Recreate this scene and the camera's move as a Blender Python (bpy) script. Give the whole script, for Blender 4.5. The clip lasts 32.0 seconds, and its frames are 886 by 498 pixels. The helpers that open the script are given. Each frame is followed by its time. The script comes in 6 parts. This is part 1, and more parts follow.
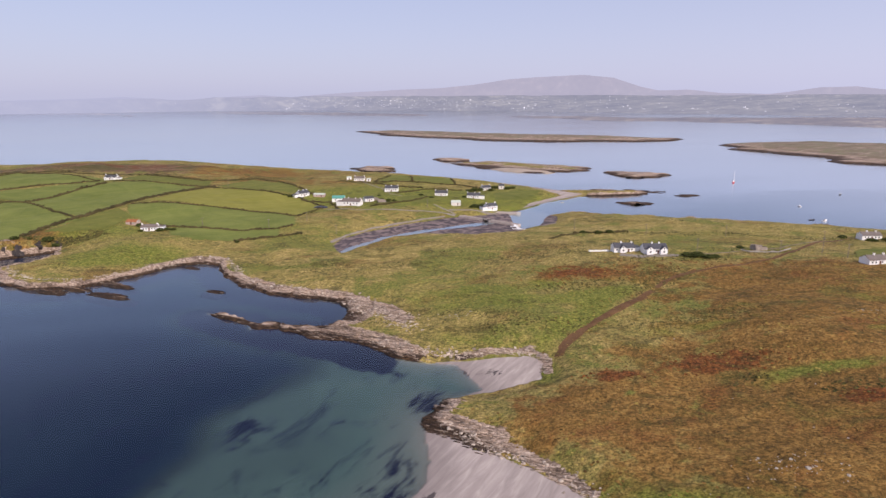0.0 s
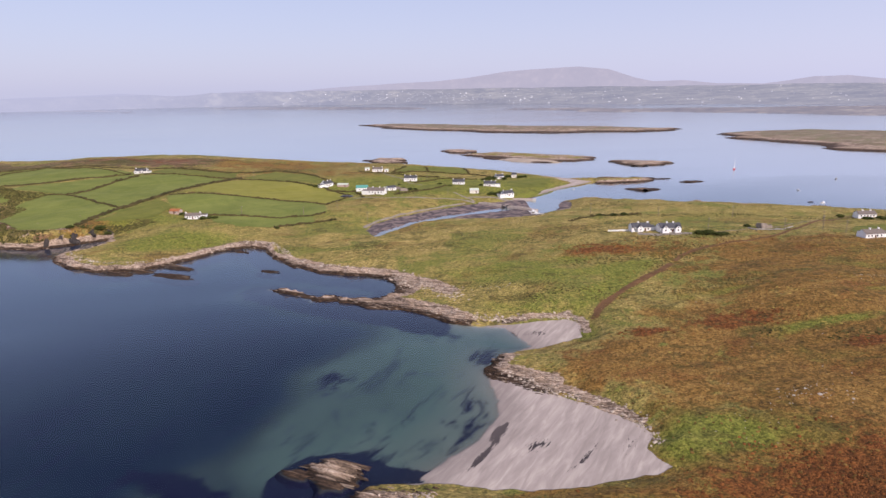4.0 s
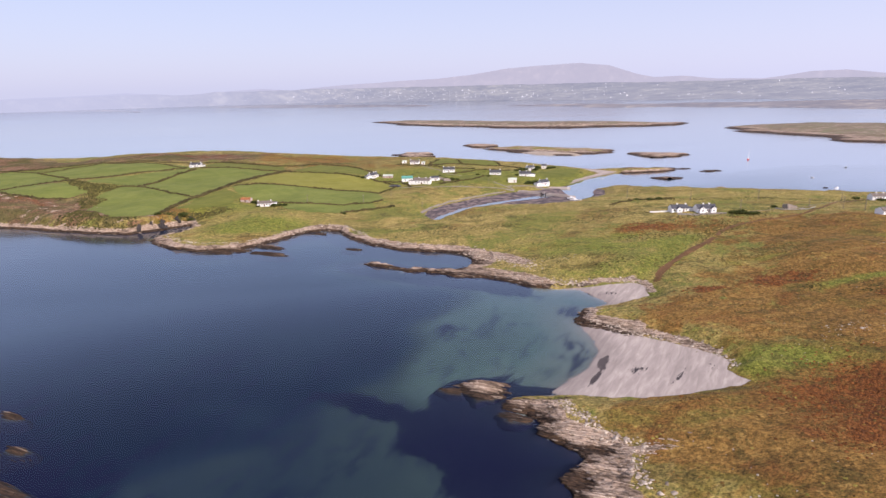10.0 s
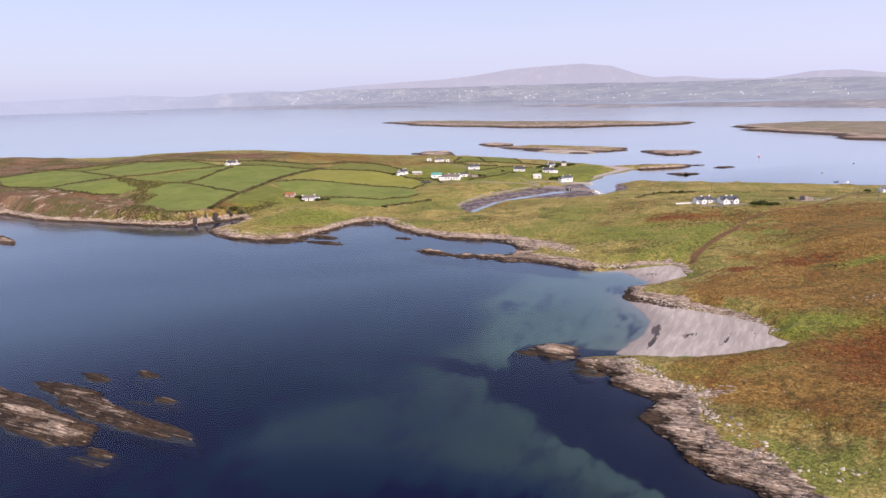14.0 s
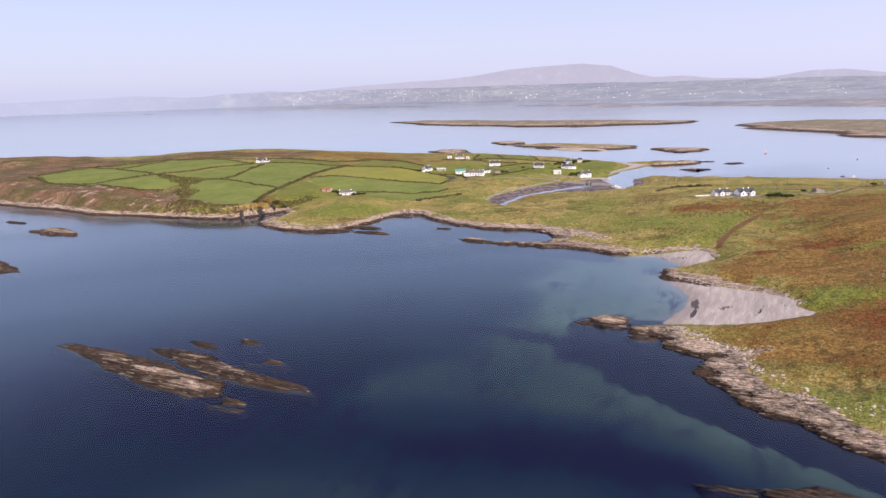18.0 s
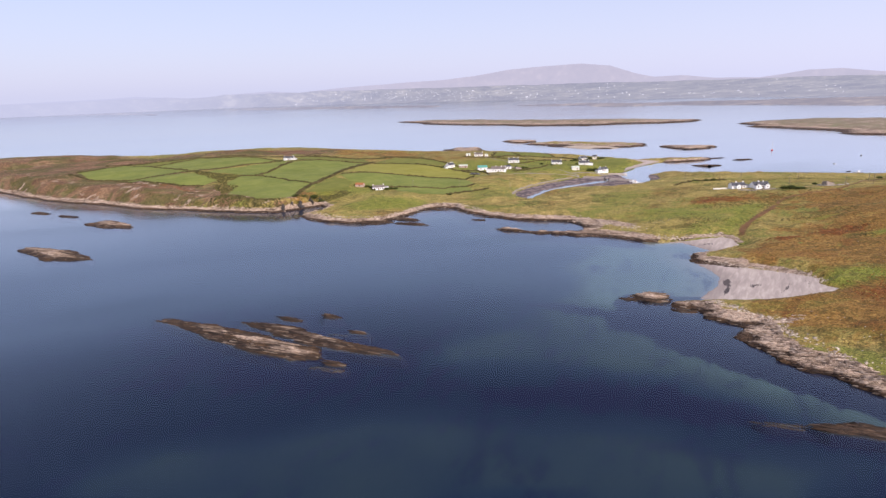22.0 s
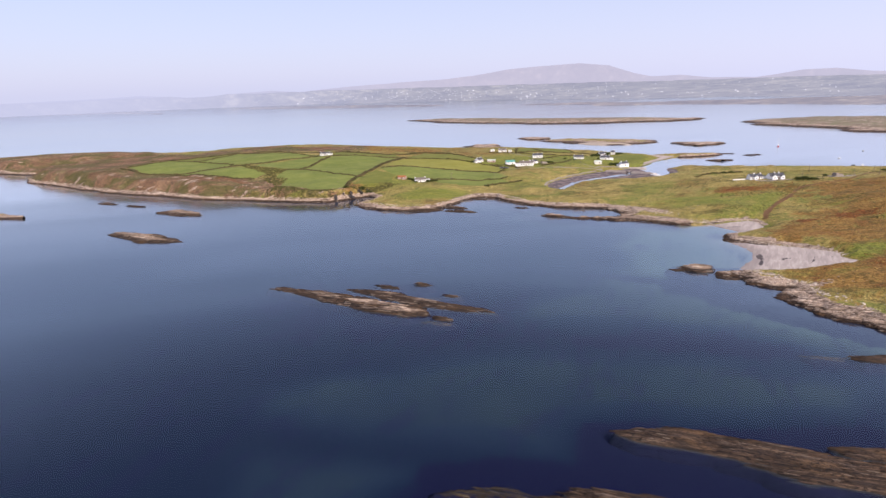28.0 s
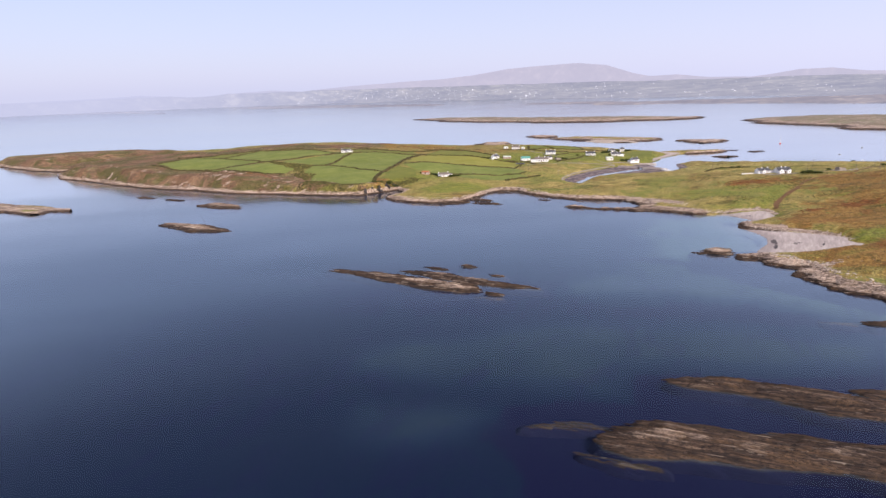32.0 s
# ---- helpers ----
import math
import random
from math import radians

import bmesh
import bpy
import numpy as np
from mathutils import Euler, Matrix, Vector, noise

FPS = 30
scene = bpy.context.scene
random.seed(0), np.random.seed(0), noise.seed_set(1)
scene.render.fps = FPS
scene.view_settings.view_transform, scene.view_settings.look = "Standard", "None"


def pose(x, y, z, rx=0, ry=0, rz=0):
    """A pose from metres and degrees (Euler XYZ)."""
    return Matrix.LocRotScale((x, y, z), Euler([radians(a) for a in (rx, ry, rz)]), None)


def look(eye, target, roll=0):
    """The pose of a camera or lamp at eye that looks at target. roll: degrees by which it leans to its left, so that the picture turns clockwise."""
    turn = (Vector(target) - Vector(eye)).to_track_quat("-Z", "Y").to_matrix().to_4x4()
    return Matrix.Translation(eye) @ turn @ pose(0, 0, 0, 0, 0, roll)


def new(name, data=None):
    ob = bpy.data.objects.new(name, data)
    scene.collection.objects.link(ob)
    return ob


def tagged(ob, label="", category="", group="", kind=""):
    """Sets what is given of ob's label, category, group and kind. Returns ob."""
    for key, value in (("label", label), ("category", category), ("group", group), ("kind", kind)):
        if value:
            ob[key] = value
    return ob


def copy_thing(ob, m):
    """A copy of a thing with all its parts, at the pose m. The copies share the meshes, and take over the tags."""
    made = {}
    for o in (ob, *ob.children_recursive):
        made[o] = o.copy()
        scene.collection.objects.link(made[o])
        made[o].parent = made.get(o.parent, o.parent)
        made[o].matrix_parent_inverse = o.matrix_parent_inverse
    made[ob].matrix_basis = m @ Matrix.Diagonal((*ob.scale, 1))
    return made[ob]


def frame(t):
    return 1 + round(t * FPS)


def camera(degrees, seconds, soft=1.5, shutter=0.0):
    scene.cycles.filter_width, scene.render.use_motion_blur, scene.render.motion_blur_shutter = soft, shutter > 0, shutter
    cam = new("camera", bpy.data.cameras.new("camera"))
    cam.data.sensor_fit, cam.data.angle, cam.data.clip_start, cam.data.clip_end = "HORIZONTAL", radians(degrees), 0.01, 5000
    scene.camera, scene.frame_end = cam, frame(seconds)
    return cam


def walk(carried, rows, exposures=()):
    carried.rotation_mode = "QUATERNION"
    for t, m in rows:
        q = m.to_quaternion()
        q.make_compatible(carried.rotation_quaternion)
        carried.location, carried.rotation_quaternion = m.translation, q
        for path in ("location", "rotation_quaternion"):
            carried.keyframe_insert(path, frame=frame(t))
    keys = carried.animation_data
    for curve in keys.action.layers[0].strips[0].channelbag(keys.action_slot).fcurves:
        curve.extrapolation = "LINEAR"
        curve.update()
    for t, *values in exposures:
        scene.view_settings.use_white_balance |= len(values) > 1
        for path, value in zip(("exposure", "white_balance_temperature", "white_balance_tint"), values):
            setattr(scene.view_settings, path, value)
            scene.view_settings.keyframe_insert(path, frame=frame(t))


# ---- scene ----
cam = camera(73.0, 32.0, soft=1.5)
# seconds, eye x y z in metres, yaw, pitch, roll in degrees
ROWS = [
    (0.0, 0.00, 0.00, 100.00, -0.090, -14.393, 0.173),
    (0.5, -2.11, -3.92, 100.06, -0.192, -14.513, 0.195),
    (1.0, -4.49, -7.81, 100.08, -0.274, -14.592, 0.229),
    (1.5, -7.16, -11.47, 100.21, -0.355, -14.690, 0.273),
    (2.0, -10.00, -15.28, 100.20, -0.434, -14.756, 0.358),
    (2.5, -13.07, -19.02, 100.28, -0.521, -14.840, 0.475),
    (3.0, -16.31, -22.65, 100.27, -0.597, -14.901, 0.593),
    (3.5, -19.53, -26.36, 100.29, -0.659, -14.958, 0.694),
    (5.5, -33.83, -41.06, 100.57, -0.875, -15.138, 1.019),
    (6.0, -37.38, -44.69, 100.51, -0.895, -15.159, 1.052),
    (6.5, -41.11, -48.25, 100.70, -0.946, -15.211, 1.105),
    (7.0, -44.78, -51.90, 100.68, -0.968, -15.235, 1.106),
    (7.5, -48.47, -55.59, 100.75, -1.000, -15.269, 1.138),
    (8.0, -52.16, -59.19, 100.78, -1.013, -15.292, 1.159),
    (8.5, -55.61, -62.69, 100.68, -1.016, -15.276, 1.171),
    (9.0, -59.26, -66.17, 100.80, -1.038, -15.299, 1.195),
    (9.5, -62.99, -69.92, 100.69, -1.038, -15.281, 1.190),
    (10.0, -66.74, -73.55, 100.76, -1.057, -15.262, 1.206),
    (10.5, -70.50, -77.33, 100.72, -1.054, -15.252, 1.215),
    (11.0, -74.38, -80.91, 100.59, -1.061, -15.232, 1.195),
    (11.5, -78.16, -84.73, 100.76, -1.058, -15.221, 1.235),
    (12.0, -81.98, -88.35, 100.97, -1.075, -15.220, 1.296),
    (12.5, -85.84, -92.07, 100.94, -1.084, -15.200, 1.306),
    (13.0, -89.70, -95.75, 101.15, -1.114, -15.200, 1.366),
    (13.5, -93.46, -99.39, 101.10, -1.127, -15.181, 1.395),
    (14.0, -97.28, -103.06, 101.06, -1.131, -15.174, 1.392),
    (14.5, -101.07, -106.77, 101.11, -1.158, -15.177, 1.409),
    (16.5, -116.28, -121.59, 101.44, -1.294, -15.188, 1.464),
    (17.0, -120.06, -125.18, 101.55, -1.334, -15.185, 1.481),
    (17.5, -123.87, -128.78, 101.66, -1.373, -15.182, 1.479),
    (18.0, -127.69, -132.35, 101.75, -1.422, -15.169, 1.517),
    (18.5, -131.54, -135.90, 101.83, -1.470, -15.177, 1.546),
    (19.0, -135.43, -139.49, 101.92, -1.517, -15.184, 1.535),
    (19.5, -139.19, -143.04, 102.02, -1.543, -15.172, 1.564),
    (20.0, -143.01, -146.63, 102.08, -1.589, -15.169, 1.585),
    (20.5, -146.86, -150.20, 102.14, -1.613, -15.166, 1.595),
    (21.0, -150.71, -153.77, 102.20, -1.656, -15.173, 1.606),
    (21.5, -154.54, -157.33, 102.29, -1.698, -15.169, 1.627),
    (22.0, -158.37, -160.94, 102.34, -1.729, -15.165, 1.648),
    (22.5, -162.19, -164.60, 102.46, -1.768, -15.169, 1.659),
    (23.0, -165.97, -168.17, 102.55, -1.807, -15.174, 1.671),
    (23.5, -169.77, -171.87, 102.69, -1.844, -15.177, 1.693),
    (24.0, -173.60, -175.52, 102.83, -1.881, -15.190, 1.704),
    (24.5, -177.35, -179.15, 102.93, -1.916, -15.191, 1.696),
    (25.0, -181.19, -182.78, 103.10, -1.961, -15.202, 1.697),
    (25.5, -184.99, -186.46, 103.26, -2.005, -15.202, 1.689),
    (27.5, -200.09, -201.18, 103.44, -2.187, -15.213, 1.646),
    (28.0, -203.75, -205.02, 103.44, -2.230, -15.229, 1.629),
    (28.5, -207.54, -208.80, 103.67, -2.272, -15.234, 1.623),
    (29.0, -211.24, -212.54, 103.70, -2.314, -15.230, 1.628),
    (29.5, -214.97, -216.35, 103.75, -2.367, -15.235, 1.624),
    (30.0, -218.66, -220.11, 103.70, -2.410, -15.249, 1.631),
    (30.5, -222.31, -223.91, 103.72, -2.463, -15.254, 1.639),
    (31.0, -226.04, -227.73, 103.73, -2.526, -15.258, 1.637),
    (31.5, -229.73, -231.56, 103.78, -2.569, -15.273, 1.646),
    (32.0, -233.40, -235.34, 103.79, -2.622, -15.267, 1.655),
]
walk(cam, [(t, pose(x, y, z, 90 + pitch, roll, yaw)) for t, x, y, z, yaw, pitch, roll in ROWS],
     [(0, -0.31, 6250, 20), (3, -0.25, 6250, 20), (6, -0.13, 6250, 20), (9, -0.04, 6250, 20), (20, 0.0, 6250, 19), (32, 0.02, 6250, 18)])
# ---------------------------------------------------------------- sky and sun
SUN_ELEV, SUN_FROM = radians(36), radians(146)      # height, and compass bearing (clockwise from +y) the sun shines from
world = bpy.data.worlds.new("sky")
scene.world = world
world.use_nodes = True
wn = world.node_tree
sky = wn.nodes.new("ShaderNodeTexSky")
sky.sky_type, sky.sun_disc = "NISHITA", False
sky.sun_elevation, sky.sun_rotation = SUN_ELEV, SUN_FROM
sky.altitude, sky.air_density, sky.dust_density, sky.ozone_density = 0, 1.0, 1.1, 2.5
# thin bright sea haze over the whole sky
haze = wn.nodes.new("ShaderNodeMix")
haze.data_type, haze.blend_type = "RGBA", "MIX"
up = wn.nodes.new("ShaderNodeSeparateXYZ")
wn.links.new(wn.nodes.new("ShaderNodeTexCoord").outputs["Generated"], up.inputs[0])
thick = wn.nodes.new("ShaderNodeMapRange")       # thickest at the horizon, thin overhead
thick.interpolation_type = "SMOOTHSTEP"
for i, v in ((1, -0.03), (2, 0.18), (3, 0.82), (4, 0.62)):
    thick.inputs[i].default_value = v
wn.links.new(up.outputs["Z"], thick.inputs[0])
wn.links.new(thick.outputs[0], haze.inputs[0])
wn.links.new(sky.outputs[0], haze.inputs[6])
toward = wn.nodes.new("ShaderNodeVectorMath")      # haze scatters more light towards the sun
toward.operation = "DOT_PRODUCT"
toward.inputs[1].default_value = (math.sin(SUN_FROM), math.cos(SUN_FROM), 0)
wn.links.new(up.inputs[0].links[0].from_socket, toward.inputs[0])
gain = wn.nodes.new("ShaderNodeMath")
gain.operation, gain.inputs[1].default_value, gain.inputs[2].default_value = "MULTIPLY_ADD", 0.20, 1.15
wn.links.new(toward.outputs["Value"], gain.inputs[0])
air_color = wn.nodes.new("ShaderNodeVectorMath")
air_color.operation = "SCALE"
air_color.inputs[0].default_value = (5.75, 5.95, 7.5)
wn.links.new(gain.outputs[0], air_color.inputs["Scale"])
wn.links.new(air_color.outputs[0], haze.inputs[7])
wn.nodes["Background"].inputs["Strength"].default_value = 0.13
wn.links.new(haze.outputs[2], wn.nodes["Background"].inputs["Color"])
sun = new("sun", bpy.data.lights.new("sun", "SUN"))
sun.data.energy, sun.data.angle, sun.data.color = 5.0, radians(0.6), (1.0, 0.89, 0.75)
sun.matrix_world = look((0, 0, 500), (-math.sin(SUN_FROM) * math.cos(SUN_ELEV), -math.cos(SUN_FROM) * math.cos(SUN_ELEV), 500 - math.sin(SUN_ELEV)))
# ---------------------------------------------------------------- materials


class Mat:
    """A small helper round one node material."""

    def __init__(self, name):
        self.m = bpy.data.materials.new(name)
        self.m.use_nodes = True
        self.t = self.m.node_tree
        self.t.nodes.clear()
        self.out = self.t.nodes.new("ShaderNodeOutputMaterial")

    def n(self, kind, **values):
        node = self.t.nodes.new("ShaderNode" + kind)
        for key, value in values.items():
            if key in node.inputs:
                self.put(node.inputs[key], value)
        return node

    def put(self, socket, value):
        if isinstance(value, bpy.types.NodeSocket):
            self.t.links.new(value, socket)
        elif isinstance(value, tuple) and len(value) == 3 and socket.type == "RGBA":
            socket.default_value = (*value, 1)
        else:
            socket.default_value = value

    def where(self):
        return self.n("NewGeometry").outputs["Position"]

    def local(self):
        return self.n("TexCoord").outputs["Object"]

    def noise(self, scale, detail=4, rough=0.55, stretch=None, turn=0.0, at=None, warp=0.0, shift=0.0):
        at = at or self.where()
        if shift and not stretch:
            stretch = (1.0, 1.0, 1.0)
        if stretch:
            mp = self.n("Mapping", Vector=at)      # turn: the direction along which the pattern is drawn out
            mp.vector_type = "TEXTURE"
            mp.inputs["Scale"].default_value = tuple(1 / v for v in stretch)
            mp.inputs["Rotation"].default_value = (0, 0, turn)
            mp.inputs["Location"].default_value = (shift, shift * 0.7, 0)
            at = mp.outputs[0]
        node = self.n("TexNoise", Vector=at, Scale=scale, Detail=detail, Roughness=rough, Distortion=warp)
        return node.outputs["Fac"]

    def step(self, value, a, b, lo=0.0, hi=1.0):
        node = self.n("MapRange")
        node.interpolation_type = "SMOOTHSTEP"
        for i, v in enumerate((value, a, b, lo, hi)):
            self.put(node.inputs[i], v)
        return node.outputs[0]

    def ramp(self, value, *stops):
        node = self.n("ValToRGB", Fac=value)
        el = node.color_ramp.elements
        while len(el) < len(stops):
            el.new(0.5)
        for e, (p, c) in zip(el, stops):
            e.position, e.color = p, (*c, 1)
        return node.outputs["Color"]

    def mix(self, fac, a, b, how="MIX"):
        node = self.t.nodes.new("ShaderNodeMix")
        node.data_type, node.blend_type = "RGBA", how
        self.put(node.inputs[0], fac), self.put(node.inputs[6], a), self.put(node.inputs[7], b)
        return node.outputs[2]

    def math(self, how, a, b=0.0):
        node = self.t.nodes.new("ShaderNodeMath")
        node.operation = how
        self.put(node.inputs[0], a), self.put(node.inputs[1], b)
        return node.outputs[0]

    def attr(self, name):
        node = self.t.nodes.new("ShaderNodeAttribute")
        node.attribute_name = name
        return node.outputs["Fac"]

    def height(self):
        return self.n("SeparateXYZ", Vector=self.where()).outputs["Z"]

    def bump(self, h, strength=0.5, distance=0.1, after=None):
        node = self.n("Bump", Height=h, Strength=strength, Distance=distance)
        if after:
            self.put(node.inputs["Normal"], after)
        return node.outputs[0]

    def surface(self, color, rough=0.9, normal=None, metal=0.0, spec=0.3):
        node = self.n("BsdfPrincipled", Roughness=rough, Metallic=metal)
        self.put(node.inputs["Base Color"], color)
        node.inputs["Specular IOR Level"].default_value = spec
        if normal:
            self.put(node.inputs["Normal"], normal)
        self.t.links.new(node.outputs[0], self.out.inputs[0])
        return self.m


def plain(name, color, rough=0.7, vary=0.25, scale=1.5, metal=0.0, spec=0.3, relief=0.02):
    """Painted or natural surface: one colour, blotches at two scales and a fine relief."""
    a = Mat(name)
    big, small = a.noise(scale, 3, at=a.local()), a.noise(scale * 9, 3, at=a.local())
    both = a.math("ADD", a.math("MULTIPLY", big, 0.6), a.math("MULTIPLY", small, 0.4))
    lo, hi = tuple(c * (1 - vary) for c in color), tuple(min(1, c * (1 + vary * 0.6)) for c in color)
    return a.surface(a.ramp(both, (0.3, lo), (0.7, hi)), rough, a.bump(small, 0.5, relief), metal, spec)


STRIKE = radians(-23)         # the rock beds run east-south-east


def rock_color(a, low=1.6, weed_tone=1.0):
    """Pink-grey slate in thin beds, pale with lichen above, brown weed towards the tide line."""
    beds = a.noise(1.0, 7, 0.74, (0.05, 1.7, 1.0), STRIKE, warp=0.25)
    blot, fine = a.noise(0.13, 6, 0.66, (0.6, 1.2, 1.0), STRIKE, warp=0.6), a.noise(1.3, 7, 0.8, (0.5, 1.3, 1.0), STRIKE)
    pale = a.ramp(beds, (0.36, (0.075, 0.055, 0.042)), (0.44, (0.24, 0.170, 0.115)), (0.52, (0.41, 0.305, 0.225)), (0.62, (0.62, 0.50, 0.39)))
    pale = a.mix(a.step(blot, 0.50, 0.58, 0, 0.8), pale, a.ramp(beds, (0.36, (0.035, 0.026, 0.021)), (0.5, (0.15, 0.105, 0.072)), (0.64, (0.33, 0.25, 0.19))))
    pale = a.mix(a.step(fine, 0.50, 0.40), pale, a.mix(0.6, pale, (0.045, 0.034, 0.028)))
    weed = a.ramp(beds, (0.38, (0.010, 0.008, 0.007)), (0.47, (0.038, 0.024, 0.016)), (0.56, (0.090, 0.055, 0.034)), (0.67, (0.175, 0.120, 0.080)))
    weed = a.mix(a.step(a.noise(0.22, 5, 0.6, (0.3, 1.2, 1.0), STRIKE, warp=0.6), 0.52, 0.64, 0, 0.45), weed, (0.155, 0.088, 0.040))
    weed = a.mix(a.step(fine, 0.52, 0.40), weed, (0.014, 0.010, 0.008))
    weed = a.mix(1 - min(weed_tone, 1), weed, (0.012, 0.009, 0.008))
    z = a.math("ADD", a.height(), a.math("MULTIPLY", a.math("SUBTRACT", blot, 0.5), low * 1.5))
    return a.mix(a.step(z, low * 0.65, low * 1.1), weed, pale), beds, fine


def ground_material():
    a = Mat("ground_cover")
    mid, small, tuft = a.noise(0.075, 6, 0.65, warp=0.5), a.noise(0.42, 6, 0.70), a.noise(2.4, 4, 0.7)
    drift = a.noise(0.05, 7, 0.68, (0.4, 1.5, 1.0), radians(12), warp=0.8)
    grain = a.noise(1.1, 7, 0.82, (0.85, 1.1, 1.0), radians(10))

    def patch(scale, lo, hi, amount, shift, turn=10):
        """Ragged patches of one plant among the others."""
        return a.step(a.noise(scale, 8, 0.72, (0.8, 1.15, 1.0), radians(turn), warp=0.7, shift=shift), lo, hi, 0, amount)

    grass = a.ramp(a.math("ADD", a.math("MULTIPLY", mid, 0.4), a.math("MULTIPLY", small, 0.6)),
                   (0.36, (0.115, 0.106, 0.030)), (0.46, (0.240, 0.200, 0.058)), (0.54, (0.345, 0.265, 0.086)), (0.64, (0.47, 0.355, 0.135)))
    grass = a.mix(patch(0.022, 0.50, 0.56, 0.75, 40), grass, a.mix(small, (0.085, 0.112, 0.018), (0.215, 0.225, 0.048)))
    grass = a.mix(patch(0.024, 0.53, 0.62, 0.70, 90), grass, a.mix(small, (0.10, 0.060, 0.018), (0.29, 0.175, 0.06)))
    moor = a.ramp(a.math("ADD", a.math("MULTIPLY", drift, 0.4), a.math("MULTIPLY", small, 0.6)),
                  (0.36, (0.078, 0.050, 0.015)), (0.46, (0.178, 0.102, 0.026)), (0.54, (0.250, 0.142, 0.038)), (0.64, (0.34, 0.220, 0.066)))
    moor = a.mix(patch(0.020, 0.53, 0.62, 0.65, 140), moor, a.mix(small, (0.080, 0.082, 0.014), (0.23, 0.195, 0.044)))
    moor = a.mix(patch(0.030, 0.55, 0.65, 0.55, 200), moor, a.mix(small, (0.085, 0.030, 0.010), (0.24, 0.090, 0.026)))
    heath_b = a.ramp(a.math("ADD", a.math("MULTIPLY", drift, 0.5), a.math("MULTIPLY", small, 0.5)),
                   (0.36, (0.070, 0.042, 0.026)), (0.46, (0.150, 0.085, 0.048)), (0.54, (0.215, 0.128, 0.074)), (0.64, (0.29, 0.20, 0.12)))
    heath = a.mix(patch(0.028, 0.47, 0.55, 0.9, 260), heath_b, a.mix(small, (0.050, 0.048, 0.016), (0.150, 0.130, 0.045)))
    heath = a.mix(patch(0.05, 0.55, 0.62, 0.6, 420), heath, a.mix(small, (0.11, 0.085, 0.04), (0.30, 0.25, 0.12)))
    moor = a.mix(a.step(a.attr("heath"), 0.2, 0.8), moor, heath)
    rust = a.mix(a.step(small, 0.35, 0.65), (0.075, 0.024, 0.009), (0.235, 0.078, 0.022))
    lush = a.mix(a.step(small, 0.35, 0.65), (0.115, 0.138, 0.020), (0.215, 0.228, 0.042))
    col = a.mix(a.step(a.math("ADD", a.attr("moor"), a.math("MULTIPLY", a.math("SUBTRACT", mid, 0.5), 1.8)), 0.35, 0.65), grass, moor)
    col = a.mix(a.step(a.math("ADD", a.attr("rust"), a.math("MULTIPLY", a.math("SUBTRACT", mid, 0.5), 1.8)), 0.45, 0.75, 0, 0.85), col, rust)
    col = a.mix(a.step(a.math("ADD", a.attr("lush"), a.math("MULTIPLY", a.math("SUBTRACT", mid, 0.5), 1.5)), 0.3, 0.9, 0, 0.9), col, lush)
    col = a.mix(patch(0.07, 0.545, 0.61, 0.55, 300, 6), col, a.mix(small, (0.028, 0.029, 0.009), (0.095, 0.084, 0.024)))
    col = a.mix(1.0, col, a.ramp(grain, (0.42, (0.46, 0.46, 0.46)), (0.50, (0.95, 0.95, 0.95)), (0.58, (1.5, 1.45, 1.38))), "MULTIPLY")
    col = a.mix(a.step(tuft, 0.38, 0.6, 0.45, 0), col, a.mix(0.55, col, (0.012, 0.011, 0.003)))
    rock, beds, fine = rock_color(a, 1.5)
    col = a.mix(a.step(a.math("ADD", a.attr("rock"), a.math("MULTIPLY", a.math("SUBTRACT", small, 0.5), 0.9)), 0.42, 0.58), col, rock)
    ripple = a.noise(0.35, 4, 0.6, (0.25, 1.4, 1.0), radians(57), warp=0.5)
    sand = a.ramp(ripple, (0.30, (0.29, 0.245, 0.215)), (0.50, (0.36, 0.305, 0.268)), (0.70, (0.46, 0.395, 0.342)))
    wrack = a.math("ADD", a.noise(0.7, 6, 0.75, (0.35, 1.5, 1.0), radians(55), warp=0.6), a.math("MULTIPLY", a.attr("wrack"), 0.34))
    sand = a.mix(a.step(wrack, 0.70, 0.76, 0, 0.95), sand, (0.022, 0.018, 0.022))
    sand = a.mix(a.step(a.height(), 0.15, 0.8), a.mix(0.45, sand, (0.15, 0.125, 0.115)), sand)
    col = a.mix(a.step(a.attr("sand"), 0.4, 0.6), col, sand)
    mud = a.mix(a.step(a.noise(0.16, 4, warp=0.8), 0.4, 0.6), (0.070, 0.058, 0.062), (0.22, 0.17, 0.155))
    col = a.mix(a.step(a.math("ADD", a.attr("mud"), a.math("MULTIPLY", a.math("SUBTRACT", small, 0.5), 0.7)), 0.4, 0.6), col, mud)
    # the sea floor: sand with the water's depth tint painted into its colour, and weed beds
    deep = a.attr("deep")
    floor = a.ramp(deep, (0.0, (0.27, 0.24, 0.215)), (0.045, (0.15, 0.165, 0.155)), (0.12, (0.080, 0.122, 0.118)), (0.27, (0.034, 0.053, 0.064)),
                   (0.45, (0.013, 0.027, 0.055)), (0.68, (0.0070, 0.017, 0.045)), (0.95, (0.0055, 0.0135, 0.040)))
    bed = a.noise(0.045, 7, 0.70, (0.7, 1.2, 1.0), radians(55), warp=0.7)
    blades = a.noise(0.17, 6, 0.7, (0.35, 1.4, 1.0), radians(60), warp=0.5)
    bed = a.math("ADD", a.math("MULTIPLY", bed, 0.62), a.math("MULTIPLY", blades, 0.38))
